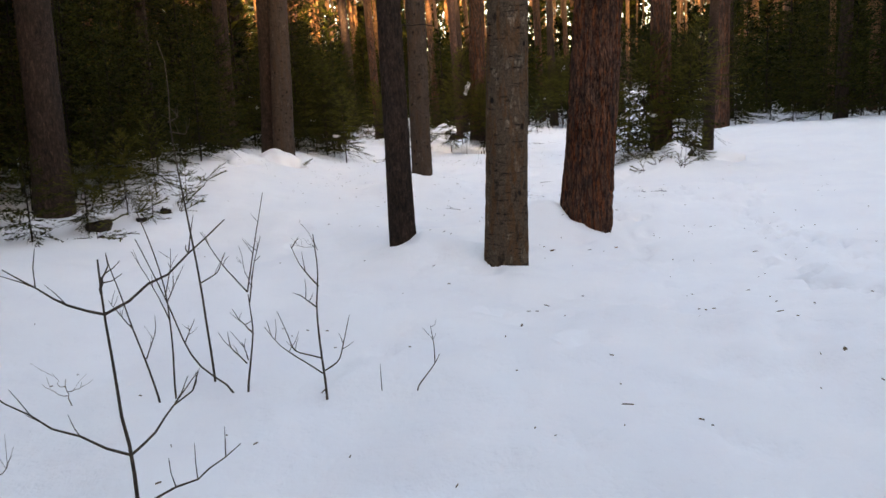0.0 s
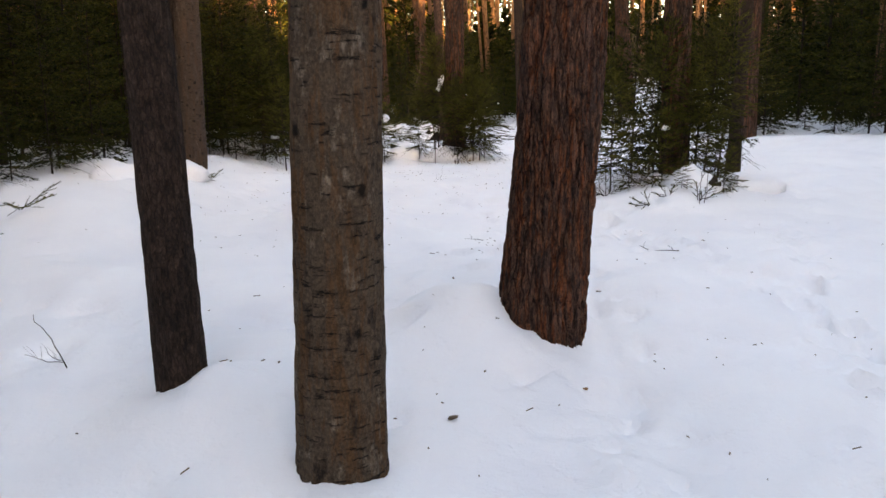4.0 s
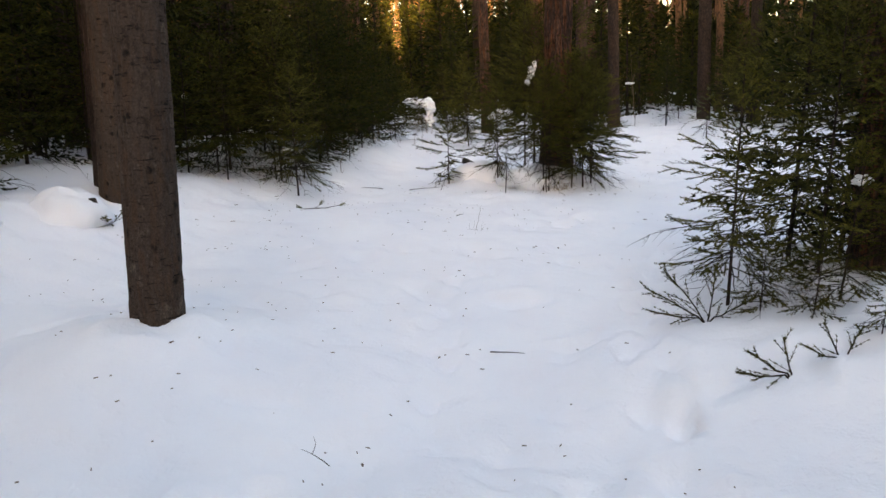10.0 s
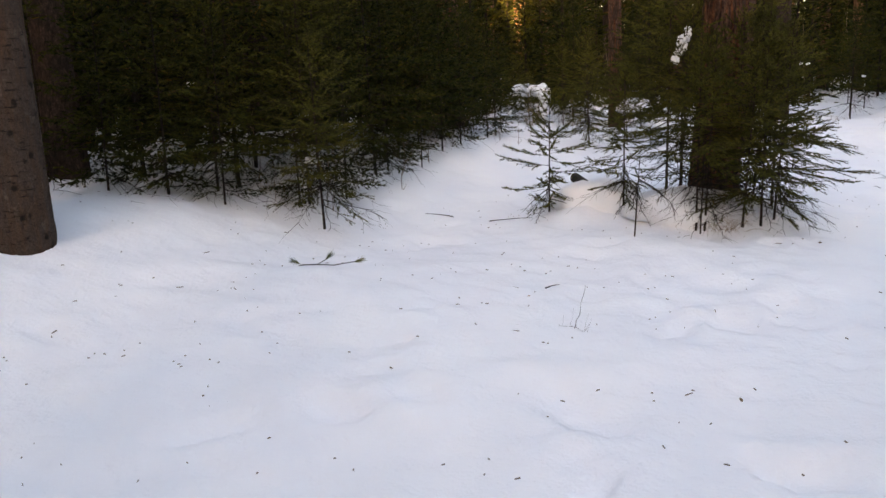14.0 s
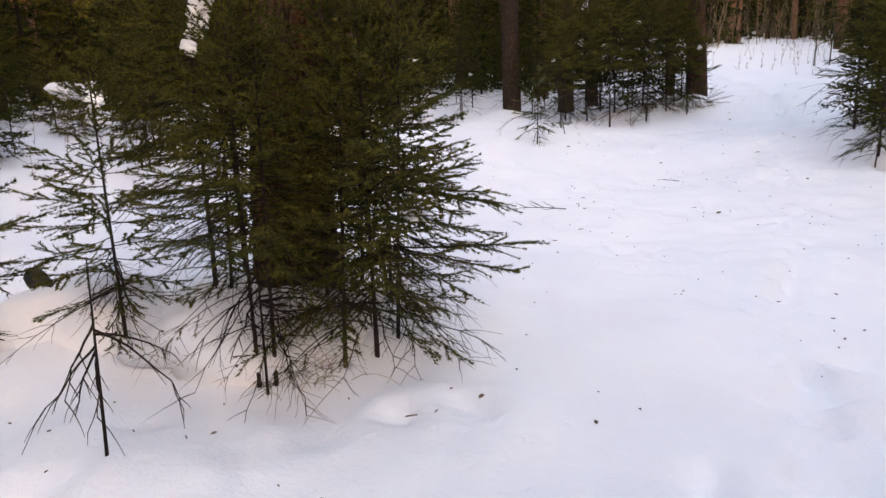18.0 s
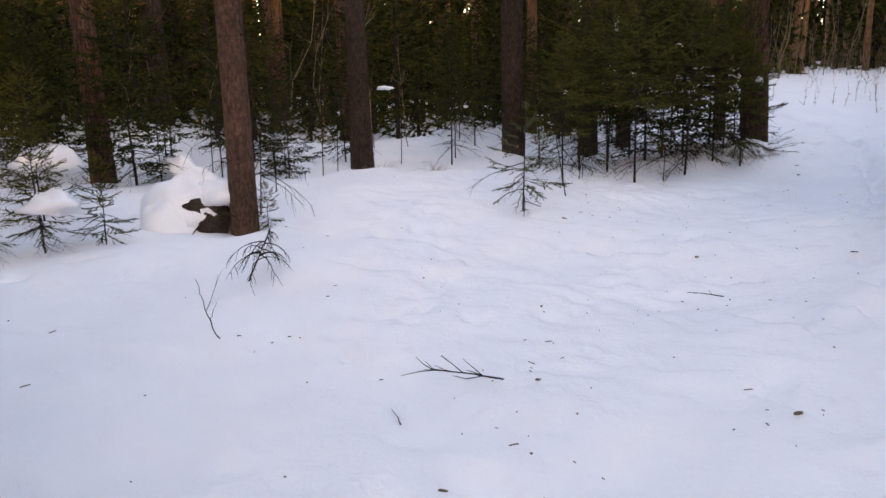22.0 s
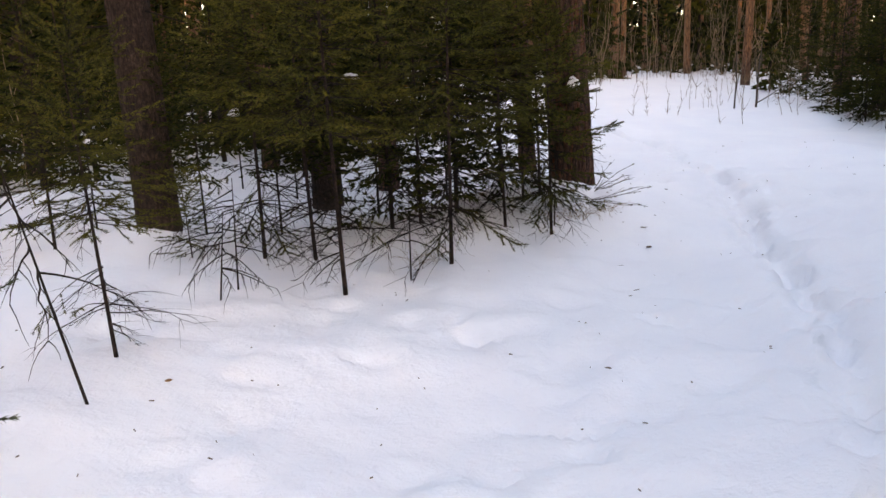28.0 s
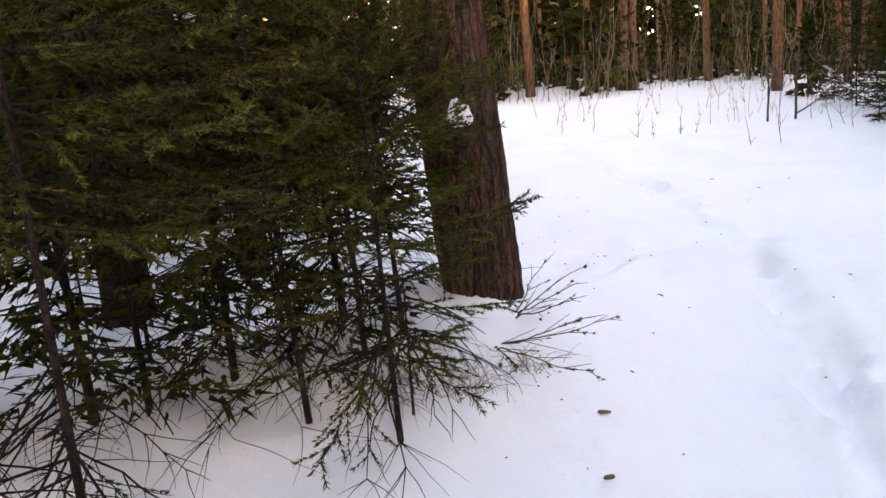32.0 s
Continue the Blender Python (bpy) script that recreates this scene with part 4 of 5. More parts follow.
SHADE_SPRUCES = [shade_spruce(160 + i, h, rad, f) for i, (h, rad, f) in enumerate(((15.0, 2.3, 5.0), (13.0, 2.1, 4.4), (17.0, 2.5, 5.8)))]
for gx in np.arange(-13, 22, 2.3):
    for gy in np.arange(8, 45, 2.3):
        x, y = gx + rng.uniform(-0.8, 0.8), gy + rng.uniform(-0.8, 0.8)
        # a gap left in the added canopy, through which the sunlit pines behind show
        gap = 19.5 < math.degrees(math.atan2(x - 0.9, y - 3.2)) < 36
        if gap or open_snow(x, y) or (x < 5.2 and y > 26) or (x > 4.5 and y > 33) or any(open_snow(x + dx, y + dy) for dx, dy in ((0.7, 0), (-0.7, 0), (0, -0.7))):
            continue
        if free(x, y, 0.45):
            put_copy(SHADE_SPRUCES[rng.integers(0, 3)], x, y, rng.uniform(0, 360), rng.uniform(0.75, 1.1))
for i, t in enumerate(SHADE_SPRUCES):
    put(t, -16 - 2 * i, 9 + 3 * i)

NEAR = [spruce(140 + i, h, r, "near", lv, LABEL, dd, sp, mat=NEEDLE_LIT, whorl=0.165, group="young spruces by the path", trunk_r=tr) for i, (h, r, lv, dd, sp, tr) in enumerate((
    (2.3, 0.85, 0.24, 13, 0.9, 0.015), (2.9, 0.95, 0.38, 18, 0.9, 0.016), (1.3, 0.55, 0.15, 7, 0.85, 0.010), (3.4, 1.0, 0.40, 20, 0.9, 0.018)))]
SPOTS = [(0, -0.55, 28.3, 0.5, 30), (0, -1.0, 28.0, 0.45, 250), (2, -0.1, 28.6, 0.6, 130), (1, -1.3, 29.6, 0.6, 80), (0, -1.8, 28.4, 0.8, 10), (1, -2.2, 29.8, 0.8, 10), (0, -4.45, 9.7, 0.5, 10), (0, -4.35, 10.7, 0.52, 50), (0, -4.3, 11.7, 0.55, 90), (0, -4.9, 9.2, 0.5, 190), (2, -3.9, 10.4, 0.45, 95), (2, -3.75, 11.4, 0.5, 195), (2, -4.05, 31.42, 0.75, 30), (2, 1.25, 29.6, 0.4, 90), (2, 4.05, 14.75, 0.45, 40), (2, 4.35, 14.35, 0.35, 140), (2, 4.95, 14.4, 0.4, 220), (2, 3.75, 14.95, 0.5, 330), (2, 5.2, 14.8, 0.45, 75), (0, -4.0, 31.0, 0.55, 75), (0, -4.6, 31.6, 0.7, 15), (1, -3.4, 31.8, 0.7, 175), (0, -4.9, 11.2, 0.6, 150), (2, -4.6, 10.2, 0.5, 250), (0, -5.4, 12.6, 0.8, 20), (1, -5.6, 14.2, 0.9, 70),
    # kind, x, y, scale, turn
    (0, 3.57, 15.3, 0.75, 30), (1, 4.2, 15.5, 0.75, 100), (3, 4.45, 15.7, 0.7, 20), (1, 5.05, 15.5, 0.75, 260), (3, 5.2, 16.4, 0.8, 180), (1, 4.1, 16.2, 0.85, 310), (0, 4.75, 15.35, 0.7, 60), (2, 4.25, 15.0, 0.8, 80), (3, 5.3, 15.6, 0.8, 200), (1, 4.6, 16.7, 0.9, 120), (0, 5.0, 14.9, 0.5, 10),
    (3, 1.28, 21.15, 0.56, 40), (1, 1.36, 21.17, 0.66, 160), (2, -0.37, 21.5, 1.0, 220), (0, 0.45, 21.6, 0.68, 20), (0, 1.7, 21.3, 0.72, 300), (0, 1.86, 21.45, 0.8, 45), (1, 1.97, 21.6, 0.68, 190), (3, 1.55, 21.85, 0.6, 330), (0, 1.92, 22.06, 0.78, 15), (1, 0.9, 22.6, 0.95, 90), (3, 1.5, 22.7, 0.9, 75), (1, 1.72, 22.3, 0.7, 200), (3, 0.8, 22.2, 0.8, 10), (3, 1.0, 21.8, 0.62, 250),
    (3, 4.8, 31.9, 0.6, 60), (3, 5.9, 34.6, 0.95, 35), (1, 7.8, 34.9, 0.9, 75), (2, 4.75, 34.9, 0.6, 290), (3, 6.12, 33.4, 0.95, 100), (3, 7.08, 34.02, 0.95, 190), (1, 6.7, 35.3, 1.05, 20), (0, 8.22, 34.7, 0.9, 330), (3, 8.32, 35.4, 0.82, 60), (1, 8.1, 35.3, 0.9, 140), (0, 8.0, 35.8, 1.0, 130), (3, 7.4, 35.4, 1.0, 280), (3, 5.43, 34.75, 0.95, 300),
    (1, 7.75, 26.6, 0.8, 40), (3, 8.25, 27.0, 0.85, 120), (0, 7.5, 26.25, 0.55, 200), (3, 8.8, 27.4, 0.9, 15), (0, 18.6, 43.2, 0.9, 45), (3, 19.3, 43.7, 1.1, 145), (1, 19.2, 44.9, 1.1, 245), (3, 20.4, 43.9, 1.2, 5), (3, 8.4, 28.3, 0.95, 45), (1, 9.2, 28.8, 1.0, 145),
    (0, -2.35, 19.9, 0.85, 70), (1, -2.9, 20.4, 0.9, 170), (0, -3.6, 19.7, 0.9, 0), (3, -3.4, 21.3, 1.0, 300)]
# the thicket's edge behind the ringed pine: kind, x, y, scale, turn
for k, x, y, s, a in [(0, -2.95, 22.3, 0.55, 10), (1, -2.9, 23.2, 0.5, 80), (2, -3.0, 24.1, 0.7, 150), (0, -3.1, 25.0, 0.6, 220), (1, -3.3, 25.9, 0.5, 290), (2, -3.4, 26.9, 0.7, 0),
                      (0, -3.6, 27.8, 0.6, 70), (1, -3.8, 28.6, 0.5, 140), (1, -3.5, 23.6, 0.65, 210), (0, -3.7, 24.8, 0.75, 280), (1, -3.9, 26.4, 0.7, 350), (0, -4.3, 28.0, 0.8, 60),
                      (0, -2.9, 32.1, 0.5, 20), (2, -2.2, 32.7, 0.6, 90), (0, -1.5, 33.3, 0.45, 160), (1, -3.4, 32.9, 0.6, 230), (2, -0.7, 33.9, 0.6, 300), (0, 0.1, 34.3, 0.45, 10), (1, -1.8, 34.3, 0.6, 80)]:
    put_copy((STAND if k else MID)[k], x, y, a, s)
put(spruce(150, 1.25, 0.62, "near", 0.28, "half-dead little spruce with grey drooping twigs", 9, 0.5, mat=NEEDLE_GREY, whorl=0.2, group="young spruces by the path", trunk_r=0.010), 4.17, 30.76)
for k, x, y, s, a in SPOTS:
    far_off = x < -4.7 or x > 12 or (x > 4 and 16.1 < y < 17) or (y > 35 and x < 8.1)
    put_copy(MID[(2, 0, 2, 0)[k]] if far_off else NEAR[k], x, y, a, s)
for i, t in enumerate(NEAR):
    put(t, -6.2 - i, 13.5 + i * 1.2, 0, 30 * i)


def low_boughs(seed, x, y, fan, label, live=1.0, z=-0.04):
    """Low boughs that reach out of the snow, or hang down from height z; fan: azimuth in degrees, rise, length of each."""
    rg = np.random.default_rng(seed)
    t = thing("spruce_bough", label, "spruce bough", "low spruce boughs", pose(x, y, on_ground(x, y)))
    for az, rise, ln in fan:
        wood, leaf = Build(), Build()
        pts, rad = limb(rg, (0, 0, z), radians(az), rise, ln, 0.0065 if live > 0.5 else 0.0048, 8, -0.35 * rise, 0.035 if live > 0.5 else 0.075)
        pts[1:, 2] = np.maximum(pts[1:, 2], 0.015)
        wood.tube(pts, rad, 5, False)
        S, W, L = spruce_twigs(rg, pts, 0.40, 17 if live > 0.5 else 9, 0.15)
        for j in range(3, 7):
            seg = pts[j + 1] - pts[j]
            sl = np.linalg.norm(seg)
            S.append(pts[j]), W.append(seg / sl), L.append(sl)
        S, W, L = np.array(S), np.array(W), np.array(L)
        for a, w, l in zip(S, W, L):
            wood.tube(np.array([a, a + w * l * 0.95]), [0.0028, 0.0014], 3, False)
        keep = rg.random(len(S)) < max(live, 0.15)
        k = 1.0 if live > 0.5 else 0.45
        S = S + W * (L * (1 - k))[:, None]
        leaf.tris(tuft_tris(rg, S[keep], W[keep], L[keep] * k, 52 * L[keep].mean() * k, 5, 0.022, 0.0085, 0.75, 0.7))
        ob = crown(wood, leaf, BARK_TWIG if live > 0.5 else BARK_GREY, NEEDLE_LIT, t)
        ob.name = "bough"
    return t


BOUGH = "dark green spruce bough half buried in snow"
low_boughs(1, -4.3, 9.5, [(20, 0.15, 0.45), (70, 0.2, 0.4), (-30, 0.1, 0.5), (150, 0.15, 0.45), (200, 0.1, 0.4)], BOUGH)
low_boughs(2, -4.5, 10.0, [(0, 0.6, 0.5), (60, 0.8, 0.5), (-50, 0.4, 0.5), (120, 0.7, 0.5)], BOUGH)
low_boughs(3, -3.75, 11.0, [(30, 0.9, 0.55), (80, 1.0, 0.45), (-20, 0.5, 0.5)], BOUGH)
low_boughs(4, -4.3, 10.9, [(0, 0.5, 0.5), (100, 0.7, 0.5), (-60, 0.3, 0.5), (50, 0.8, 0.4)], BOUGH)
low_boughs(5, -3.9, 12.6, [(-10, 0.5, 0.5), (-70, 0.4, 0.5), (40, 0.7, 0.5)], BOUGH)
low_boughs(6, 3.83, 14.0, [(150, 0.5, 0.3), (100, 0.9, 0.3), (200, 0.3, 0.35)], BOUGH)
low_boughs(7, 4.1, 14.1, [(120, 1.0, 0.28), (60, 0.8, 0.3), (180, 0.6, 0.25)], BOUGH)
low_boughs(8, 3.4, 14.85, [(170, 0.55, 0.5), (140, 0.8, 0.5), (195, 0.3, 0.4), (80, 0.9, 0.5), (30, 0.5, 0.5)], "sparse spruce sapling boughs spreading over snow")
low_boughs(9, 4.45, 13.95, [(30, 0.7, 0.4), (0, 0.5, 0.4), (80, 0.9, 0.35)], BOUGH)
low_boughs(10, 7.08, 34.0, [(-52, -0.45, 0.82), (-110, -0.6, 0.7)], "spruce bough drooping from a stem to the snow", 1.0, 0.62)
low_boughs(14, 1.97, 21.6, [(19, -0.08, 0.86), (-10, -0.2, 0.7), (-45, -0.3, 0.6)], "long green spruce boughs reaching out over snow", 1.0, 0.58)
low_boughs(16, 1.92, 22.06, [(43, 0.1, 0.72), (22, -0.15, 0.75), (0, -0.2, 0.75), (75, 0.0, 0.6), (-20, -0.1, 0.7)], "long green spruce boughs reaching out over snow", 1.0, 0.76)
low_boughs(15, 5.43, 34.75, [(-100, -0.35, 0.8), (-70, -0.45, 0.9)], "spruce bough drooping from a stem to the snow", 1.0, 0.55)
low_boughs(11, -2.9, 16.42, [(-60, 0.6, 0.35), (0, 0.9, 0.3), (-110, 0.4, 0.3)], BOUGH)
low_boughs(12, 8.95, 35.5, [(-20, 0.75, 0.5), (10, 0.5, 0.45), (-45, 0.45, 0.55), (20, 1.0, 0.4)], "grey half-bare spruce boughs beside a pine trunk", 0.4)
low_boughs(13, 8.75, 35.2, [(-30, 0.3, 0.75), (-55, 0.2, 0.7), (-10, 0.4, 0.6), (-80, 0.15, 0.5)], "grey half-bare spruce boughs beside a pine trunk", 0.35)


# ---- snow lumps, stumps and logs ----
def lump_build(rng, rx, ry, rz, knobs=0.25, flat=0.35, n=26):
    """A rounded heap with an uneven skin and a flattened underside."""
    b = Build()
    th, ph = np.meshgrid(np.linspace(0, math.pi, n // 2 + 1), np.arange(n) * 2 * math.pi / n, indexing='ij')
    x, y, z = np.sin(th) * np.cos(ph), np.sin(th) * np.sin(ph), np.cos(th)
    o = rng.uniform(0, 40)
    k = 1 + knobs * fbm(x * 1.7 + o, y * 1.7, z * 1.7, 3)
    z = np.where(z < 0, z * flat, z)
    v = np.stack([x * rx * k, y * ry * k, z * rz * k], -1).reshape(-1, 3)
    m = n // 2 + 1
    i = np.arange(m - 1)[:, None] * n
    s = np.arange(n)[None]
    s2 = (s + 1) % n
    b.add(v, np.stack([i + s, i + n + s, i + n + s2, i + s2], -1).reshape(-1, 4))
    return b


def snow_clump(seed, x, y, z, rx, ry, rz, label, knobs=0.6, name="snow_clump"):
    r = np.random.default_rng(seed)
    ob = new(name, lump_build(r, rx, ry, rz, knobs).mesh(name, SNOW))
    ob.matrix_world = pose(x, y, z, 0, 0, r.uniform(0, 360))
    return tagged(ob, label, "snow clump", "snow on branches and stumps")


def snow_load(seed, x, y, z, lobes, label):
    """Snow caught on branches: several lobes grown together; dx, dy, dz, rx, ry, rz of each."""
    r = np.random.default_rng(seed)
    b = Build()
    for dx, dy, dz, rx, ry, rz in lobes:
        c = lump_build(r, rx, ry, rz, 0.5, 0.8, 20)
        for v, f in zip(c.v, c.f):
            b.add(v + np.array((dx, dy, dz)), f)
    ob = new("snow_clump", b.mesh("snow_clump", SNOW))
    skin = ob.modifiers.new("skin", 'REMESH')
    skin.mode, skin.voxel_size, skin.use_smooth_shade = 'VOXEL', min(l[3] for l in lobes) * 0.16, True
    whole = bpy.data.meshes.new_from_object(ob.evaluated_get(bpy.context.evaluated_depsgraph_get()))
    ob.modifiers.clear()
    ob.data = whole
    ob.matrix_world = pose(x, y, z)
    return tagged(ob, label, "snow clump", "snow on branches and stumps")


def stump(seed, x, y, r, h, cap, label):
    rng2 = np.random.default_rng(seed)
    t = thing("tree_stump", label, "tree stump", m=pose(x, y, on_ground(x, y)))
    b = trunk_build(r, h, rng2, (0.05, 0), 0.02, 1.2, 40, 16, None, 9.0)
    part("stem", b, ROT_WOOD, t, "dark rotten stem")
    if not cap:
        return t
    c = lump_build(rng2, cap, cap * 0.85, cap * 0.75, 0.3, 0.75)
    for v in c.v:
        v += np.array((-cap * 0.3, cap * 0.25, h - cap * (0.2 if h > 0.5 else 0.45)))
    part("snow_cap", c, SNOW, t, "rounded white snow cap")
    return t


stump(1, -3.06, 16.36, 0.10, 0.24, 0, "dark rotten stump half hidden by a snow heap")
snow_load(9, -4.05, 31.4, on_ground(-4.05, 31.4) + 0.5, [(0.0, 0, 0.30, 0.36, 0.3, 0.16), (-0.18, 0, 0.36, 0.24, 0.22, 0.13), (0.24, 0, 0.18, 0.2, 0.2, 0.22), (0.28, -0.02, 0.0, 0.11, 0.12, 0.2), (0.24, -0.05, -0.25, 0.14, 0.16, 0.18)], "thick snow cap pressing down a small spruce")
stump(3, -1.1, 33.2, 0.14, 0.35, 0.3, "snow-capped stump in the thin woods")
snow_clump(10, -3.95, 15.1, on_ground(-3.95, 15.1) - 0.16, 0.7, 0.55, 0.34, "rounded snow heap at the thicket's edge", 0.3, "snow_mound")
snow_clump(22, -3.42, 16.28, on_ground(-3.42, 16.28) - 0.14, 0.42, 0.55, 0.37, "rounded snow heap over a stump beside a trunk", 0.25, "snow_mound")
snow_clump(11, 0.1, 21.95, on_ground(0.1, 21.95) - 0.16, 0.55, 0.45, 0.32, "snow heap over a buried log end", 0.25, "snow_mound")
snow_clump(12, 4.66, 14.8, on_ground(4.66, 14.8) - 0.12, 0.5, 0.36, 0.33, "snow heap at the foot of small spruces", 0.3, "snow_mound")
snow_clump(13, 5.6, 15.3, on_ground(5.6, 15.3) - 0.2, 0.6, 0.5, 0.36, "snow heap at the foot of small spruces", 0.3, "snow_mound")
snow_clump(21, 1.25, 21.75, on_ground(1.25, 21.75) - 0.1, 0.8, 0.5, 0.34, "low snow mound at the foot of a pine", 0.3, "snow_mound")
snow_load(14, 0.98, 21.75, 1.68, [(-0.06, 0, 0, 0.045, 0.04, 0.05), (-0.03, 0, 0.08, 0.04, 0.04, 0.05), (0.0, 0, 0.15, 0.05, 0.045, 0.06), (0.035, 0, 0.22, 0.055, 0.05, 0.055), (0.05, 0, 0.29, 0.035, 0.03, 0.05), (-0.02, 0.02, 0.2, 0.03, 0.03, 0.04)], "ragged snow caught on spruce branches")
snow_clump(16, 8.72, 35.54, 1.53, 0.058, 0.06, 0.115, "white snow clump stuck to pine bark", 0.4)
snow_clump(17, 1.92, 35.2, 1.42, 0.12, 0.1, 0.06, "flat snow clump on a spruce branch")
snow_clump(18, 7.06, 40.2, 2.75, 0.13, 0.13, 0.24, "snow clump hanging in spruce branches")
snow_clump(19, -0.35, 28.2, on_ground(-0.35, 28.2) + 0.42, 0.24, 0.2, 0.13, "snow cap pressing down a small spruce")
snow_clump(20, -1.2, 29.6, on_ground(-1.2, 29.6) + 0.62, 0.3, 0.22, 0.24, "snow lump bending a small spruce")
for i, (x, y, z) in enumerate([(-4.7, 20.6, 0.95), (-3.3, 20.9, 0.8), (-2.6, 20.1, 0.6), (-5.1, 21.6, 1.2), (2.1, 21.6, 0.75), (6.3, 34.9, 1.6), (5.2, 35.2, 1.3), (7.3, 35.8, 1.9), (10.2, 28.9, 0.8), (5.1, 16.3, 1.3), (4.4, 15.4, 0.75), (-5.2, 13.6, 0.5), (3.4, 36.9, 1.1)]):
    snow_clump(30 + i, x, y, on_ground(x, y) + z, 0.05 + 0.02 * (i % 3), 0.06, 0.045, "small snow clump on a spruce branch")

# the log with its hollow beside the rosy trunk
log = thing("fallen_log", "fallen log under thick snow with a dark hollow", "log", m=pose(0.42, 29.75, on_ground(0.42, 29.75), 0, 0, 12))
r0 = np.random.default_rng(77)
lb = Build()
lb.tube([(-0.5, 0.3, 0.1), (0.0, 0.1, 0.14), (0.5, -0.05, 0.12)], [0.13, 0.15, 0.12], 12)
part("log_body", lb, ROT_WOOD, log, "black rotten wood")
cover = Build()
for dx, dy, dz, rx, ry, rz in ((-0.12, 0.1, 0.08, 0.52, 0.45, 0.5), (0.28, -0.02, 0.3, 0.3, 0.34, 0.2), (-0.3, -0.12, 0.0, 0.34, 0.32, 0.3), (0.4, 0.2, 0.1, 0.3, 0.3, 0.28)):
    c = lump_build(r0, rx, ry, rz, 0.22, 0.7)
    for v, f in zip(c.v, c.f):
        cover.add(v + np.array((dx, dy, dz)), f)
part("snow_cover", cover, SNOW, log, "thick rounded snow cover")
# solid dark lump whose colour gives the shade inside the hollow
c = lump_build(r0, 0.31, 0.2, 0.27, 0.4, 0.8)
for v in c.v:
    v += np.array((0.12, -0.17, 0.06))
part("hollow", c, ROT_WOOD, log, "dark lump standing in for the shaded hollow under the snow")
for i in range(12):
    lb = Build()
    p, rad = limb(r0, (0.22 + r0.uniform(-0.1, 0.1), -0.25, r0.uniform(0.02, 0.2)), r0.uniform(3.3, 6.1), r0.uniform(-0.3, 0.9), r0.uniform(0.12, 0.3), 0.016, 5, -0.9, 0.12)
    lb.tube(p, rad, 6)
    part("root", lb, ROT_WOOD, log)
log2 = thing("fallen_log", "buried log end showing beneath a snow heap", "log", m=pose(-0.1, 21.75, on_ground(-0.1, 21.75), 0, 0, 0))
lb = Build()
lb.tube([(-0.12, 0.25, 0.22), (0.1, 0.0, 0.16), (0.22, -0.12, 0.12)], [0.06, 0.065, 0.05], 12)
part("log_body", lb, ROT_WOOD, log2)
stub = thing("tree_stump", "dark mossy stub poking from a snow heap", "tree stump", m=pose(4.86, 14.55, on_ground(4.86, 14.55) + 0.02, 0, 18, 40))
part("stem", lump_build(r0, 0.13, 0.1, 0.15, 0.45), ROT_WOOD, stub)
for i in range(7):
    lb = Build()
    p, rad = limb(r0, (r0.uniform(-0.08, 0.08), -0.05, 0.05), r0.uniform(0, 6.28), r0.uniform(0.0, 0.8), r0.uniform(0.12, 0.28), 0.006, 5, -0.5, 0.1)
    lb.tube(p, rad, 5)
    part("twig", lb, BARK_TWIG, stub)


for i, (x, y, r1) in enumerate([(-4.42, 9.95, 0.15), (-4.06, 10.42, 0.075), (-3.88, 10.85, 0.08)]):
    knob = thing("tree_stump", "small dark mossy stub poking from snow", "tree stump", "stubs in the snow", pose(x, y, on_ground(x, y)))
    part("stem", lump_build(r0, r1, r1 * 0.9, r1 * 1.25, 0.35, 0.5), ROT_WOOD, knob)
    part("snow_cap", lump_build(r0, r1 * 1.3, r1 * 1.1, r1 * 0.5, 0.3), SNOW, knob, "thin white snow cap").location = (-r1 * 0.4, r1 * 0.4, r1 * 1.0)


# ---- bare saplings ----
def sapling(seed, x, y, h, boughs, label, lean=0.0, r=0.008, mat=BARK_GREY, group="bare saplings", name="bare_sapling"):
    """boughs: height of the fork, sideways reach, rise."""
    rg = np.random.default_rng(seed)
    t = thing(name, label, "sapling", group, pose(x, y, on_ground(x, y)))
    b = Build()
    zs = np.linspace(-0.12, h, 12)
    sx = lean * zs + np.cumsum(rg.normal(0, 0.008, 12))
    sy = np.cumsum(rg.normal(0, 0.008, 12))
    b.tube(np.stack([sx, sy, zs], 1), r * np.linspace(1, 0.35, 12), 6)
    part("stem", b, mat, t)
    for z, dx, dz in boughs:
        bb = Build()
        p0 = np.array((np.interp(z, zs, sx), np.interp(z, zs, sy), z))
        p3 = p0 + np.array((dx, rg.uniform(-0.4, 0.4) * abs(dx), dz))
        u = np.linspace(0, 1, 7)[:, None]
        mid = (p0 + p3) / 2 + np.array((dx * 0.08, 0, -0.06 * abs(dz) - 0.02))
        pts = (1 - u) ** 2 * p0 + 2 * u * (1 - u) * mid + u * u * p3 + rg.normal(0, 0.006, (7, 3)) * (u > 0)
        bb.tube(pts, r * np.linspace(0.62, 0.22, 7), 5, False)
        for k in range(rg.integers(1, 4)):
            q = pts[rg.integers(2, 6)]
            w = q + np.array((np.sign(dx) * rg.uniform(-0.02, 0.09), rg.uniform(-0.06, 0.06), rg.uniform(0.03, 0.13)))
            bb.tube([q, (q + w) / 2 + rg.normal(0, 0.005, 3), w], [r * 0.28, r * 0.22, r * 0.12], 4, False)
        part("branch", bb, mat, t)
    return t


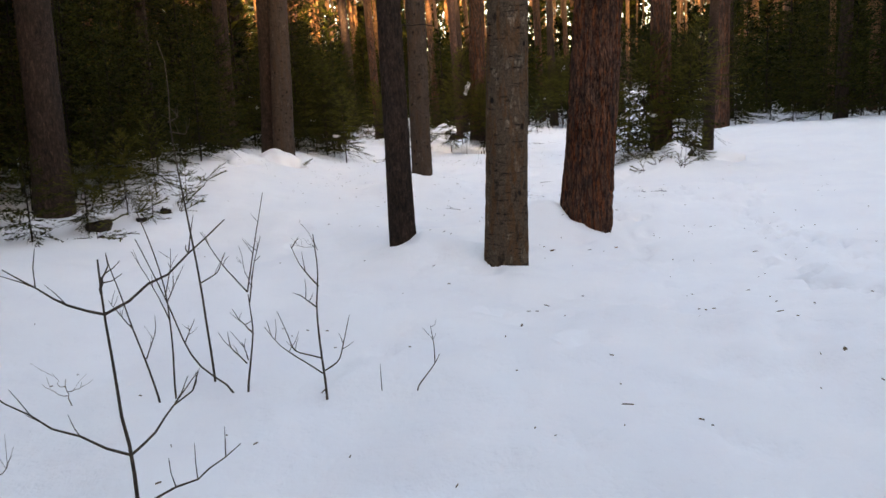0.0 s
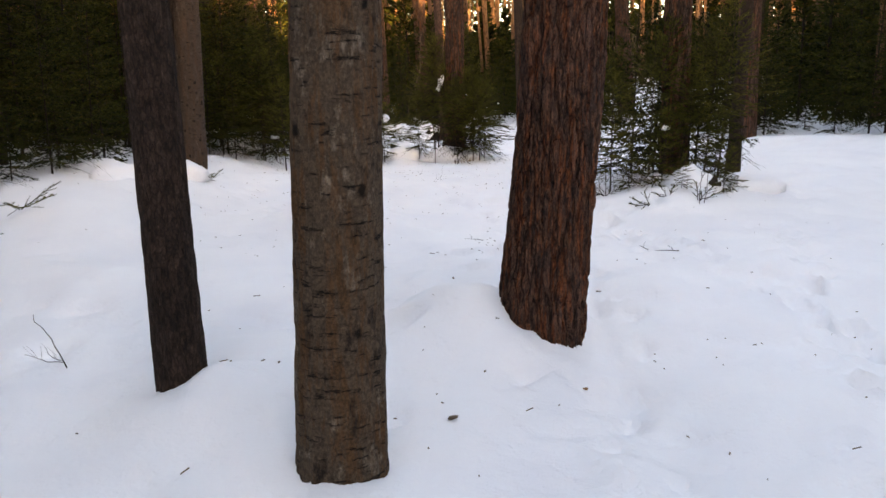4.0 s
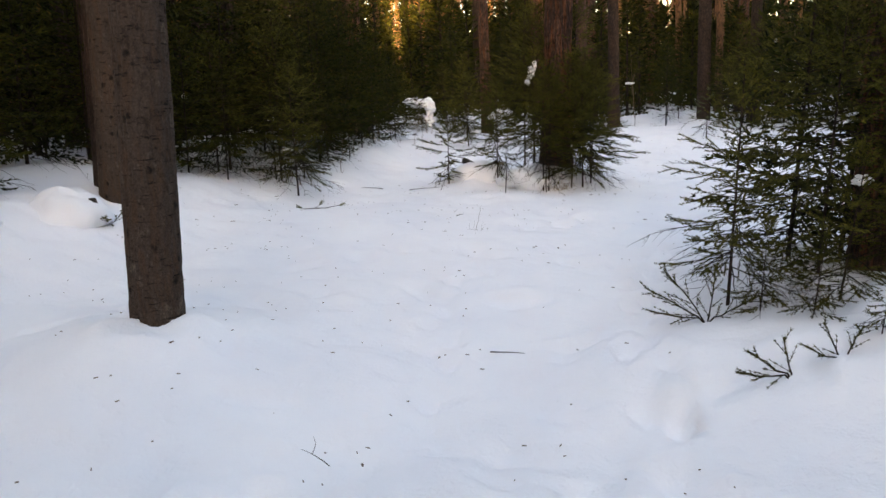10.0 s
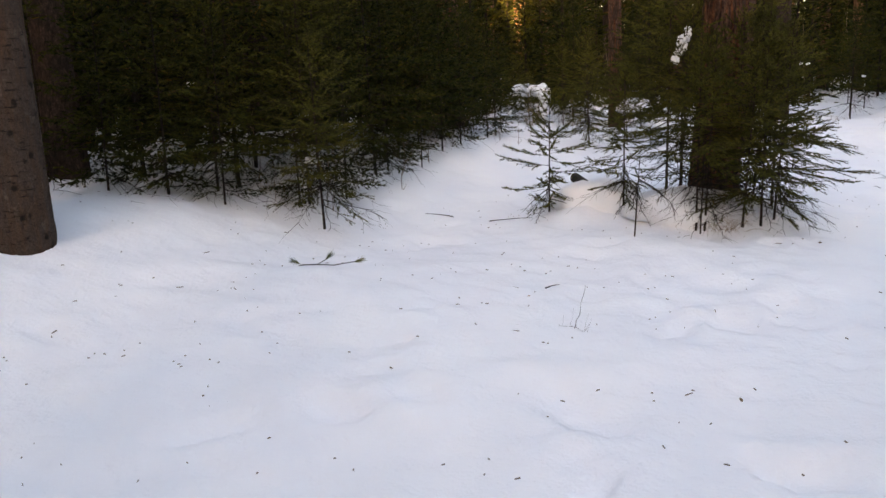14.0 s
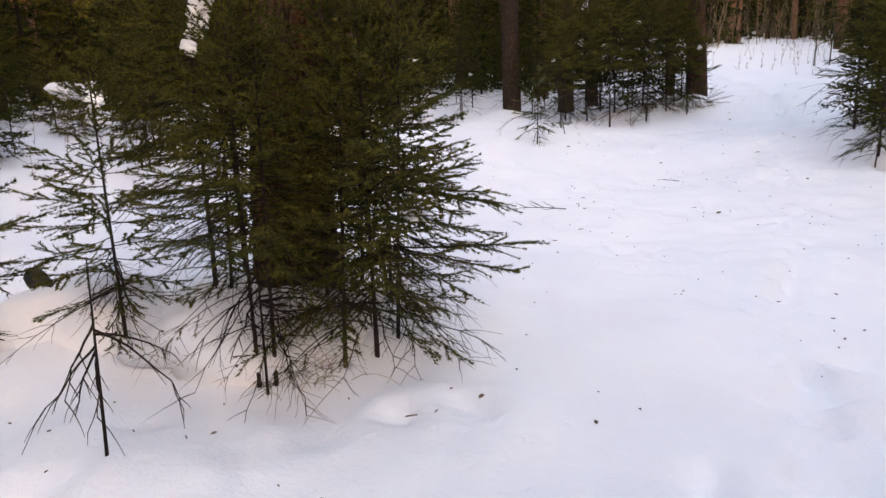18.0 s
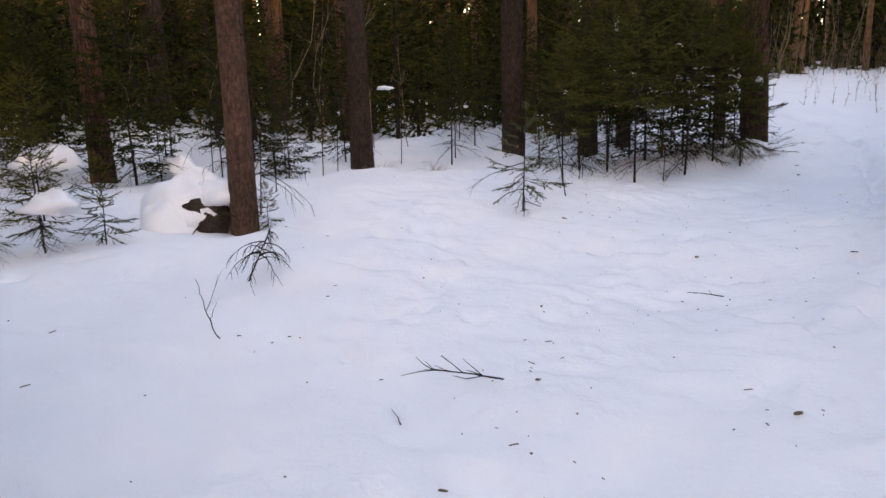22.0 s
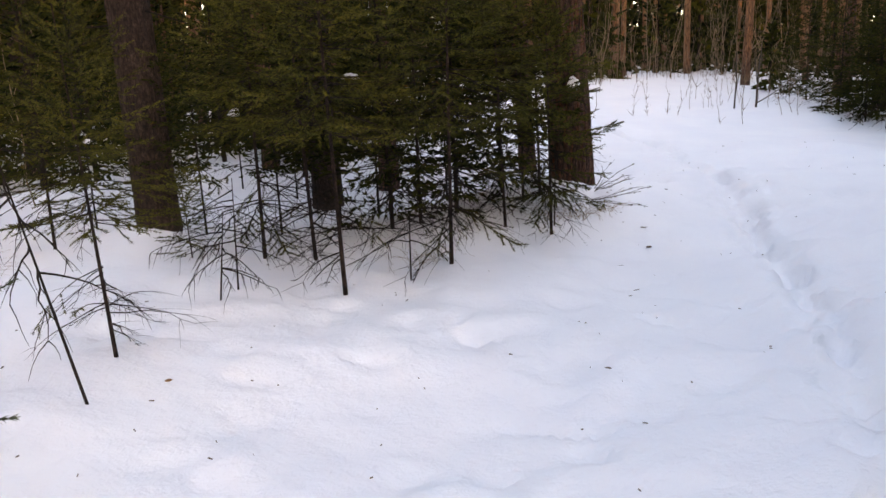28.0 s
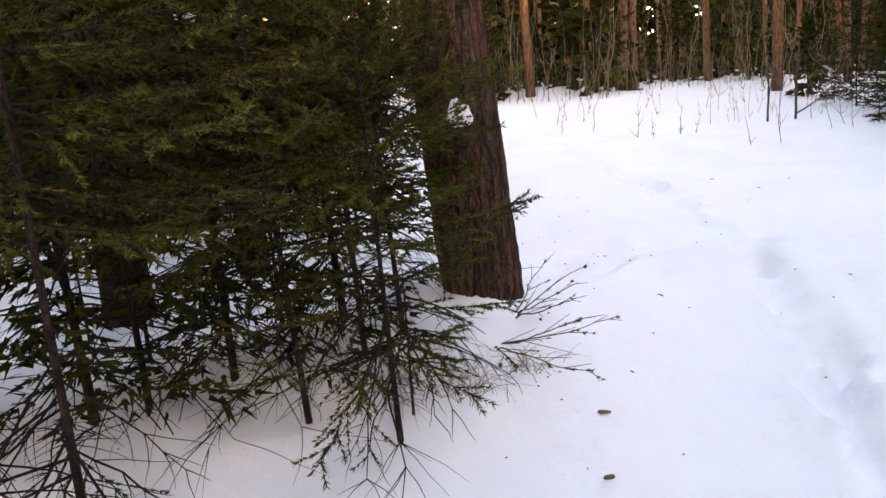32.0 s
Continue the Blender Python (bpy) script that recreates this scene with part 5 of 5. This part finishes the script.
sapling(1, -1.1, 2.78, 1.06, [(0.18, 0.34, 0.16), (0.38, -0.48, 0.24), (0.38, 0.28, 0.31), (0.88, -0.29, 0.17), (0.88, 0.44, 0.30), (0.95, 0.03, 0.13)], "forked leafless sapling with long thin branches", -0.045, 0.0085)


def grown_sapling(seed, x, y, stem, boughs, label, r=0.0065):
    """A sapling whose stem and boughs follow bends given as sideways and upward metres from its foot."""
    rg = np.random.default_rng(seed)
    t = thing("bare_sapling", label, "sapling", "bare saplings", pose(x, y, on_ground(x, y)))

    def bent(line, depth, r_from, r_to, sides):
        p = np.array(line, float)
        d = np.concatenate([[0], np.cumsum(np.linalg.norm(np.diff(p, axis=0), axis=1))])
        q = np.linspace(0, d[-1], 14)
        k = np.array([0.25, 0.5, 0.25])
        soft = [np.convolve(np.pad(np.interp(q, d, p[:, c]), 1, mode="edge"), k, "valid") for c in (0, 1)]
        soft[0][0], soft[1][0] = p[0]
        pts = np.stack([soft[0], np.linspace(depth[0], depth[1], 14) + np.cumsum(rg.normal(0, 0.003, 14)), soft[1]], 1)
        b = Build()
        b.tube(pts, np.linspace(r_from, r_to, 14), sides, False)
        return b, pts

    b, pts = bent([(0, -0.12)] + stem, (0, 0.02), r, r * 0.35, 6)
    part("stem", b, BARK_GREY, t)
    for line in boughs:
        dep = rg.uniform(-0.3, 0.3) * abs(line[-1][0] - line[0][0])
        b, pts = bent(line, (0.01, dep), r * 0.62, r * 0.2, 5)
        for k in range(rg.integers(2, 5)):
            q = pts[rg.integers(4, 13)]
            w = q + np.array((rg.uniform(-0.07, 0.07), rg.uniform(-0.04, 0.04), rg.uniform(0.03, 0.11)))
            b.tube([q, (q + w) / 2 + rg.normal(0, 0.004, 3), w], [r * 0.3, r * 0.22, r * 0.12], 4, False)
        part("branch", b, BARK_GREY, t)
    return t


grown_sapling(2, -1.36, 4.49, [(0, 0), (-0.013, 0.5), (-0.039, 0.86), (-0.057, 1.07), (-0.085, 1.41), (-0.093, 1.54), (-0.044, 1.84), (-0.116, 1.96)],
              [[(-0.088, 1.45), (0.0, 1.43), (0.03, 1.5)], [(-0.09, 1.5), (-0.02, 1.53)], [(-0.02, 0.6), (0.09, 0.66), (0.15, 0.78)]], "tall slender leafless sapling with a curved top", 0.0075)
grown_sapling(3, -1.14, 4.35, [(0, 0), (0.065, 0.32), (0.055, 0.56)],
              [[(0.055, 0.56), (-0.074, 0.72), (-0.18, 0.91)], [(0.055, 0.56), (0.11, 0.8), (0.19, 1.11)], [(0.06, 0.5), (0.1, 0.7), (0.155, 0.87)],
               [(0.065, 0.32), (0.0, 0.42), (-0.03, 0.48)], [(0.01, 0.15), (-0.07, 0.25), (-0.075, 0.35)], [(0.02, 0.17), (-0.01, 0.27)]], "leafless sapling forking into two upright shoots", 0.0075)
grown_sapling(4, -0.66, 4.12, [(0, 0), (-0.014, 0.26), (-0.018, 0.47), (0.011, 0.65), (-0.005, 0.87)],
              [[(-0.018, 0.47), (-0.09, 0.53), (-0.137, 0.55)], [(0.005, 0.58), (-0.08, 0.7), (-0.117, 0.81)], [(-0.01, 0.19), (-0.147, 0.24), (-0.22, 0.47)],
               [(-0.005, 0.1), (-0.23, 0.26), (-0.31, 0.37)], [(-0.005, 0.12), (0.08, 0.17), (0.15, 0.42)]], "leafless grey-brown sapling standing in snow", 0.0075)
grown_sapling(5, -1.61, 4.3, [(0, 0), (-0.075, 0.32), (-0.12, 0.5), (-0.2, 0.85)], [[(-0.05, 0.25), (0.02, 0.4), (0.03, 0.5)], [(-0.1, 0.42), (-0.2, 0.6)]], "thin leafless sapling leaning over snow", 0.0065)
grown_sapling(6, -1.55, 4.35, [(0, 0), (0.02, 0.26), (0.02, 0.6), (-0.04, 0.9), (-0.1, 1.1)], [[(0.02, 0.45), (-0.06, 0.7), (-0.12, 0.86)], [(0.02, 0.55), (0.1, 0.7)]], "slender leafless sapling with thin side shoots", 0.006)
grown_sapling(7, -1.2, 4.36, [(0, 0), (-0.195, 0.14), (-0.265, 0.29), (-0.34, 0.56), (-0.47, 0.91)], [[(-0.34, 0.56), (-0.28, 0.72), (-0.26, 0.84)], [(-0.265, 0.29), (-0.2, 0.42)]], "arching leafless sapling rising from snow", 0.006)
grown_sapling(8, -0.18, 4.11, [(0, 0), (0.1, 0.115), (0.13, 0.17)], [[(0.1, 0.115), (0.1, 0.22), (0.086, 0.33)]], "low bent twig rising from snow", 0.0055)
grown_sapling(9, -0.37, 4.13, [(0, 0), (0.0, 0.13)], [], "low thin shoot standing in snow", 0.0035)
sapling(7, -2.15, 4.42, 0.16, [(0.05, -0.12, 0.1), (0.08, 0.1, 0.05), (0.1, -0.05, 0.1)], "small dry twig tuft in snow", 0.1, 0.004, LITTER)
sapling(8, -1.57, 6.5, 0.4, [(0.25, -0.03, 0.05)], "single thin twig stuck in snow", -0.25, 0.004)
sapling(9, -1.4, 8.6, 0.34, [(0.02, -0.3, 0.03), (0.04, -0.12, 0.05)], "thin twig leaning over snow", -0.5, 0.005)
sapling(10, -2.0, 3.4, 0.2, [(0.05, 0.12, 0.12), (0.1, -0.1, 0.1)], "small dry twig tuft in snow", 0.1, 0.005, LITTER)
sapling(11, 4.42, 13.85, 0.5, [(0.3, 0.05, 0.2)], "thin bare shoot beside small spruces", 0.05, 0.006)
sapling(12, 4.5, 13.9, 0.55, [(0.35, -0.05, 0.2), (0.45, 0.08, 0.1)], "thin bare shoot beside small spruces", 0.14, 0.006)
sapling(13, 0.95, 18.0, 0.3, [(0.02, -0.1, 0.02), (0.02, 0.1, -0.02)], "thin forked twig standing in snow", 0.12, 0.003)
sapling(14, 1.82, 26.3, 0.42, [(0.2, 0.1, 0.26), (0.12, 0.02, 0.1)], "thin forked twig standing in snow", -0.35, 0.005)
sapling(15, 17.6, 46.0, 1.7, [(0.1, 0.9, 0.6), (0.6, -0.1, 0.7), (0.9, 0.12, 0.5)], "bare sapling standing alone in the clearing", 0.02, 0.03)
sapling(16, 17.2, 46.4, 1.5, [(0.5, 0.1, 0.5), (0.8, -0.12, 0.4)], "bare sapling standing alone in the clearing", -0.03, 0.025)


def dead_spruce(seed, x, y, h, n, reach, label, lean=0.0, droop=-0.4):
    """A small dead spruce whose bare branches hang down."""
    rg = np.random.default_rng(seed)
    t = thing("dead_sapling", label, "sapling", "small dead spruces", pose(x, y, on_ground(x, y)))
    b = Build()
    zs = np.linspace(-0.15, h, 9)
    b.tube(np.stack([lean * zs, 0 * zs, zs], 1), 0.009 * np.linspace(1, 0.3, 9), 7)
    part("stem", b, BARK_TWIG, t)
    for i in range(n):
        z = h * rg.uniform(0.35, 0.95)
        bb = Build()
        a = rg.uniform(0, 6.28)
        pts, rad = limb(rg, (lean * z, 0, z), a, -0.45 + 0.4 * rg.random() if droop > -0.7 else -0.15 + 0.4 * rg.random(), reach * rg.uniform(0.6, 1.1), 0.006, 7, droop, 0.05)
        bb.tube(pts, rad, 5, False)
        for k in range(5):
            p2, r2 = limb(rg, pts[rg.integers(2, 7)], a + rg.choice((-0.8, 0.8)), -0.9, reach * rg.uniform(0.15, 0.4), 0.003, 4, -0.3, 0.08)
            bb.tube(p2, r2, 3, False)
        part("branch", bb, BARK_TWIG, t)
    return t


dead_spruce(1, 0.83, 20.39, 0.85, 6, 0.42, "small dead spruce with drooping bare branches", 0.04)
dead_spruce(2, 1.66, 27.5, 0.46, 20, 0.34, "small dead treetop bowed over in snow", 0.45, -1.0)
dead_spruce(4, 4.78, 31.4, 1.5, 9, 0.55, "thin dead spruce pole with bare twigs", -0.2)
dead_spruce(5, 1.33, 21.1, 0.8, 9, 0.5, "small dead spruce with bare lower branches", 0.0)
dead_spruce(6, 1.0, 30.2, 1.2, 14, 0.8, "dead spruce with bare drooping branches behind a trunk", 0.05)
dead_spruce(11, 0.79, 31.74, 2.4, 16, 0.95, "bare spruce pole with long drooping dead branches", 0.0, -0.3)
dead_spruce(7, 5.3, 33.5, 0.9, 10, 0.55, "small dead spruce with bare lower branches", 0.02)
dead_spruce(8, 8.3, 34.85, 0.7, 12, 0.5, "tangle of dead spruce twigs beside a pine", 0.0)
dead_spruce(9, 5.2, 33.2, 0.7, 10, 0.5, "small dead spruce with bare lower branches", 0.1)
dead_spruce(10, 6.7, 33.9, 0.8, 10, 0.55, "small dead spruce with bare lower branches", 0.0)
for i, (x, y, h) in enumerate([(1.02, 33.9, 3.0), (1.2, 34.3, 2.8), (-0.4, 32.6, 3.0), (-1.6, 34.0, 3.2), (0.1, 35.0, 3.0), (-2.4, 36.0, 3.4), (2.1, 36.5, 3.0)]):
    dead_spruce(20 + i, x, y, h, 12, 0.7, "thin bare spruce pole in open woods", 0.01, -0.35)


# ---- fallen twigs ----
def fallen_branch(seed, x, y, length, turn, forks, label, r=0.006, mat=BARK_TWIG, lift=0.02):
    rg = np.random.default_rng(seed)
    t = thing("fallen_branch", label, "branch", "fallen branches", pose(x, y, on_ground(x, y) + lift, 0, 0, turn))
    u = np.linspace(0, 1, 9)
    pts = np.stack([u * length, np.cumsum(rg.normal(0, 0.03 * length, 9)) * 0.4, 0.004 + 0.02 * np.sin(u * 3) * length], 1)
    b = Build()
    b.tube(pts, r * np.linspace(1, 0.35, 9), 6)
    part("stem", b, mat, t)
    for k in range(forks):
        i = rg.integers(2, 8)
        side = 1 if k % 2 else -1
        ln = length * rg.uniform(0.18, 0.5)
        q = pts[i] + np.array((ln * rg.uniform(0.5, 0.9), side * ln * rg.uniform(0.3, 0.7), rg.uniform(0, 0.07)))
        b2 = Build()
        b2.tube([pts[i], (pts[i] + q) / 2 + rg.normal(0, 0.01, 3), q], [r * 0.6, r * 0.45, r * 0.2], 5, False)
        part("side_twig", b2, mat, t)
    return t


fallen_branch(1, 3.72, 25.72, 0.5, 165, 9, "forked fallen branch lying on snow", 0.006)
fallen_branch(2, 3.15, 25.2, 0.2, 110, 0, "short thin stick on snow", 0.004)
fallen_branch(3, 3.35, 11.2, 0.22, 175, 1, "thin twig lying on snow", 0.005)
fallen_branch(4, 3.1, 11.4, 0.22, 100, 1, "thin twig lying on snow", 0.004)
fallen_branch(5, -1.45, 21.2, 0.42, 170, 0, "bowed stick lying on snow", 0.007)
fallen_branch(6, -0.9, 21.0, 0.5, 35, 1, "stick slanting from snow", 0.006)
fallen_branch(7, 5.68, 27.72, 0.3, 160, 2, "thin twig lying on snow", 0.005)
fallen_branch(8, 0.3, 11.1, 0.3, 140, 2, "thin twig lying on snow", 0.004)
fallen_branch(9, 1.95, 14.4, 0.24, 5, 0, "short straight stick on snow", 0.005)
fallen_branch(10, 1.5, 12.7, 0.25, 150, 1, "thin twig lying on snow", 0.003)
fallen_branch(12, 0.54, 18.65, 0.14, 60, 0, "short dark stick on snow", 0.006)

# a fallen pine sprig with needle tufts
sprig = thing("pine_sprig", "fallen green pine sprig lying on snow", "branch", m=pose(-1.25, 18.3, on_ground(-1.25, 18.3) + 0.02, 0, 0, 5))
rs = np.random.default_rng(8)
b = Build()
b.tube([(-0.2, 0, 0.01), (-0.05, 0.02, 0.02), (0.12, 0.0, 0.03), (0.3, 0.06, 0.06)], [0.005, 0.005, 0.004, 0.003], 5)
b.tube([(-0.05, 0.02, 0.02), (0.02, 0.08, 0.06)], [0.004, 0.003], 5)
part("stem", b, BARK_TWIG, sprig)
for p, w in (((-0.2, 0, 0.02), (-0.6, -0.2, 0.3)), ((0.0, 0.07, 0.05), (0.3, 0.8, 0.5)), ((0.28, 0.05, 0.05), (0.9, 0.2, 0.4))):
    b = Build()
    w = np.array(w) / np.linalg.norm(w)
    b.tris(tuft_tris(rs, np.array([p]), np.array([w]), np.array([0.06]), 12, 8, 0.06, 0.0035))
    part("needle_tuft", b, NEEDLE_GREY, sprig, smooth=False)


# ---- litter ----
def flake(rg, size, kind):
    b = Build()
    n = 7
    a = np.arange(n) * 2 * math.pi / n
    rr = size * rg.uniform(0.6, 1.1, n)
    e = 0.45 if kind != "leaf" else 0.62
    top = np.stack([np.cos(a) * rr, np.sin(a) * rr * e, 0.25 * size * np.abs(np.sin(a)) * rg.uniform(0.4, 1.3, n) + size * 0.12], 1)
    low = top * np.array((0.9, 0.9, 0.2))
    b.add(np.concatenate([top, low, [[0, 0, size * 0.3]]]), np.concatenate([
        np.stack([np.arange(n), (np.arange(n) + 1) % n, np.full(n, 2 * n), np.full(n, 2 * n)], 1),
        np.stack([np.arange(n) + n, (np.arange(n) + 1) % n + n, (np.arange(n) + 1) % n, np.arange(n)], 1)]))
    return b


rl = np.random.default_rng(9)


def cone_build(ln):
    """A spruce cone with rows of scales."""
    b = Build()
    b.tube([(-ln / 2, 0, 0), (-ln / 4, 0, 0), (ln / 4, 0, 0), (ln / 2, 0, 0)], [ln * 0.12, ln * 0.22, ln * 0.18, ln * 0.05], 8)
    v = []
    for i in range(9):
        for k in range(7):
            a = k * 0.9 + i * 0.45
            x = -ln * 0.42 + i * ln * 0.1
            rr = ln * (0.24 - 0.012 * abs(i - 3))
            d = np.array((0, math.cos(a), math.sin(a)))
            s = np.array((0, -math.sin(a), math.cos(a))) * ln * 0.08
            p = np.array((x, 0, 0)) + d * rr * 0.8
            v.append([p - s, p + s, p + d * ln * 0.07 + np.array((ln * 0.12, 0, 0))])
    b.tris(v)
    return b


KINDS = []
for nm, cat, mat, size, lab in (("bark_flake", "bark flake", LITTER, 0.03, "dark bark flake lying on snow"), ("dry_leaf", "leaf", DRY_LEAF, 0.035, "curled brown dry leaf on snow"),
                                ("bark_flake", "bark flake", LITTER, 0.02, "small dark bark flake on snow"), ("dry_leaf", "leaf", LITTER, 0.028, "dark withered leaf lying on snow")):
    KINDS.append((nm, cat, flake(rl, size, "leaf" if "leaf" in nm else "bark").mesh(nm, mat), lab))
KINDS.append(("pine_cone", "pine cone", cone_build(0.055).mesh("pine_cone", LITTER), "fallen brown cone lying on snow"))
FIXED = [(2.04, 12.5, 1), (2.57, 9.85, 0), (0.04, 6.5, 3), (0.6, 5.6, 0), (2.4, 21.0, 0), (0.48, 18.45, 1), (7.06, 31.95, 3), (8.25, 31.75, 3), (8.43, 32.8, 0), (9.07, 34.3, 4),
         (9.2, 34.7, 0), (5.3, 31.8, 1), (5.5, 31.9, 3), (5.1, 31.7, 1), (9.9, 35.1, 0), (1.93, 14.45, 0), (3.15, 14.3, 0), (0.5, 5.2, 4), (2.2, 7.9, 0), (1.9, 8.3, 1), (1.2, 20.6, 3), (4.1, 25.3, 1), (3.9, 25.9, 3), (3.4, 24.6, 0), (1.9, 19.2, 0)]
for i in range(90):
    y = rl.uniform(4, 37)
    x = np.interp(y, (0, 8, 14, 20, 27, 37), (0.8, 2.2, 1.0, 2.6, 5.4, 9.8)) + rl.normal(0, 1.5)
    FIXED.append((float(x), float(y), int(rl.choice((0, 2, 2, 2, 3, 0, 4)))))
for x, y, k in FIXED:
    nm, cat, me, lab = KINDS[k]
    ob = new(nm, me)
    s = rl.choice((0.4, 0.55, 0.7, 0.9, 1.2))
    ob.matrix_world = pose(x, y, on_ground(x, y) + (0.012 if k == 4 else 0.008), rl.uniform(-8, 8), rl.uniform(-8, 8), rl.uniform(0, 360)) @ Matrix.Scale(s, 4)
    tagged(ob, lab, cat, "forest litter")
specks = Build()
for i in range(1400):
    y = rl.uniform(2.5, 40)
    x = np.interp(y, (0, 8, 14, 20, 27, 40), (0.8, 2.0, 0.8, 2.6, 5.0, 10.0)) + rl.normal(0, 2.4)
    if rl.random() < 0.2:
        x, y = -1.5 + rl.normal(0, 1.6), 18.0 + rl.normal(0, 2.2)
    z = on_ground(x, y) + 0.012
    a, ln, w = rl.uniform(0, 6.28), rl.choice((0.006, 0.009, 0.014, 0.03), p=(0.4, 0.35, 0.2, 0.05)), rl.uniform(0.0015, 0.004)
    d, s = np.array((math.cos(a), math.sin(a), 0)) * ln, np.array((-math.sin(a), math.cos(a), 0)) * w
    c = np.array((x, y, z))
    lift = np.array((0, 0, 0.006))
    specks.add([c - d - s, c - d + s, c + d + s, c + d - s, c - d * 0.8 + lift, c + d * 0.8 + lift], [[0, 1, 4, 4], [1, 2, 5, 4], [2, 3, 5, 5], [3, 0, 4, 5]])
tagged(new("needle_litter", specks.mesh("needle_litter", LITTER, False)), "fine dark needle and bark litter strewn on snow", "litter", kind="stuff")


# ---- dry grass and brush ----
def grass_tuft(seed, x, y, n, h, label):
    rg = np.random.default_rng(seed)
    b = Build()
    for i in range(n):
        a = rg.uniform(0, 6.28)
        p, rad = limb(rg, (rg.normal(0, 0.09), rg.normal(0, 0.09), 0), a, rg.uniform(0.5, 1.3), h * rg.uniform(0.5, 1.1), 0.0022, 5, -1.4, 0.05)
        b.tube(p, rad, 3, False)
    ob = new("grass_tuft", b.mesh("grass_tuft", DRY_GRASS))
    ob.matrix_world = pose(x, y, on_ground(x, y) - 0.01)
    return tagged(ob, label, "dry grass", "dry grass tufts")


for i, (x, y, n, h) in enumerate([(8.25, 34.95, 60, 0.4), (8.6, 34.95, 50, 0.35), (8.9, 35.05, 40, 0.3), (1.55, 21.25, 60, 0.35), (1.25, 21.35, 50, 0.3), (0.95, 21.4, 40, 0.3), (5.0, 15.0, 40, 0.3), (4.1, 15.2, 40, 0.3), (-3.3, 20.3, 40, 0.3), (2.9, 35.0, 40, 0.4), (6.9, 34.3, 40, 0.35), (1.9, 35.0, 40, 0.4)]):
    grass_tuft(i, x, y, n, h, "tuft of dry yellowed grass bent in snow")

brush = Build()
rb = np.random.default_rng(21)


def brush_stem(b, x, y, h):
    z = on_ground(x, y)
    zs = np.linspace(-0.2, h, 6)
    w = np.cumsum(rb.normal(0, 0.04 * h, (6, 2)), axis=0)
    pts = np.stack([x + w[:, 0] + rb.normal(0, 0.03) * zs, y + w[:, 1], z + zs], 1)
    b.tube(pts, (0.004 + 0.003 * h) * np.linspace(1, 0.25, 6), 4, False)
    for _ in range(8):
        k = rb.integers(1, 6)
        p, rad = limb(rb, pts[k], rb.uniform(0, 6.28), rb.uniform(0.5, 1.2), h * rb.uniform(0.1, 0.3), 0.006, 4, 0.2, 0.08)
        b.tube(p, rad, 3, False)


for _ in range(640):
    x = rb.uniform(9, 42)
    y = np.interp(x, (9, 14, 20, 30, 42), (60, 59, 57, 53, 48)) + abs(rb.normal(0, 4.0))
    brush_stem(brush, x, y, rb.choice((0.6, 1.0, 1.6, 2.6, 4.0)) * rb.uniform(0.8, 1.3))
for _ in range(120):
    x, y = rb.uniform(-14, 3), rb.uniform(38, 52)
    brush_stem(brush, x, y, rb.uniform(1.0, 4.0))
for _ in range(70):
    y = rb.uniform(20, 32)
    brush_stem(brush, np.interp(y, (20, 24, 28, 32), (-3.0, -3.6, -4.2, -3.0)) + rb.normal(0, 0.35), y, rb.uniform(0.25, 0.8))
for _ in range(60):
    x = rb.uniform(13, 24)
    brush_stem(brush, x, rb.uniform(43, 53), rb.uniform(0.4, 1.6))
tagged(new("bare_brush", brush.mesh("bare_brush", BRUSH)), "thin bare brown brush along the clearing's edge", "brush", kind="stuff")
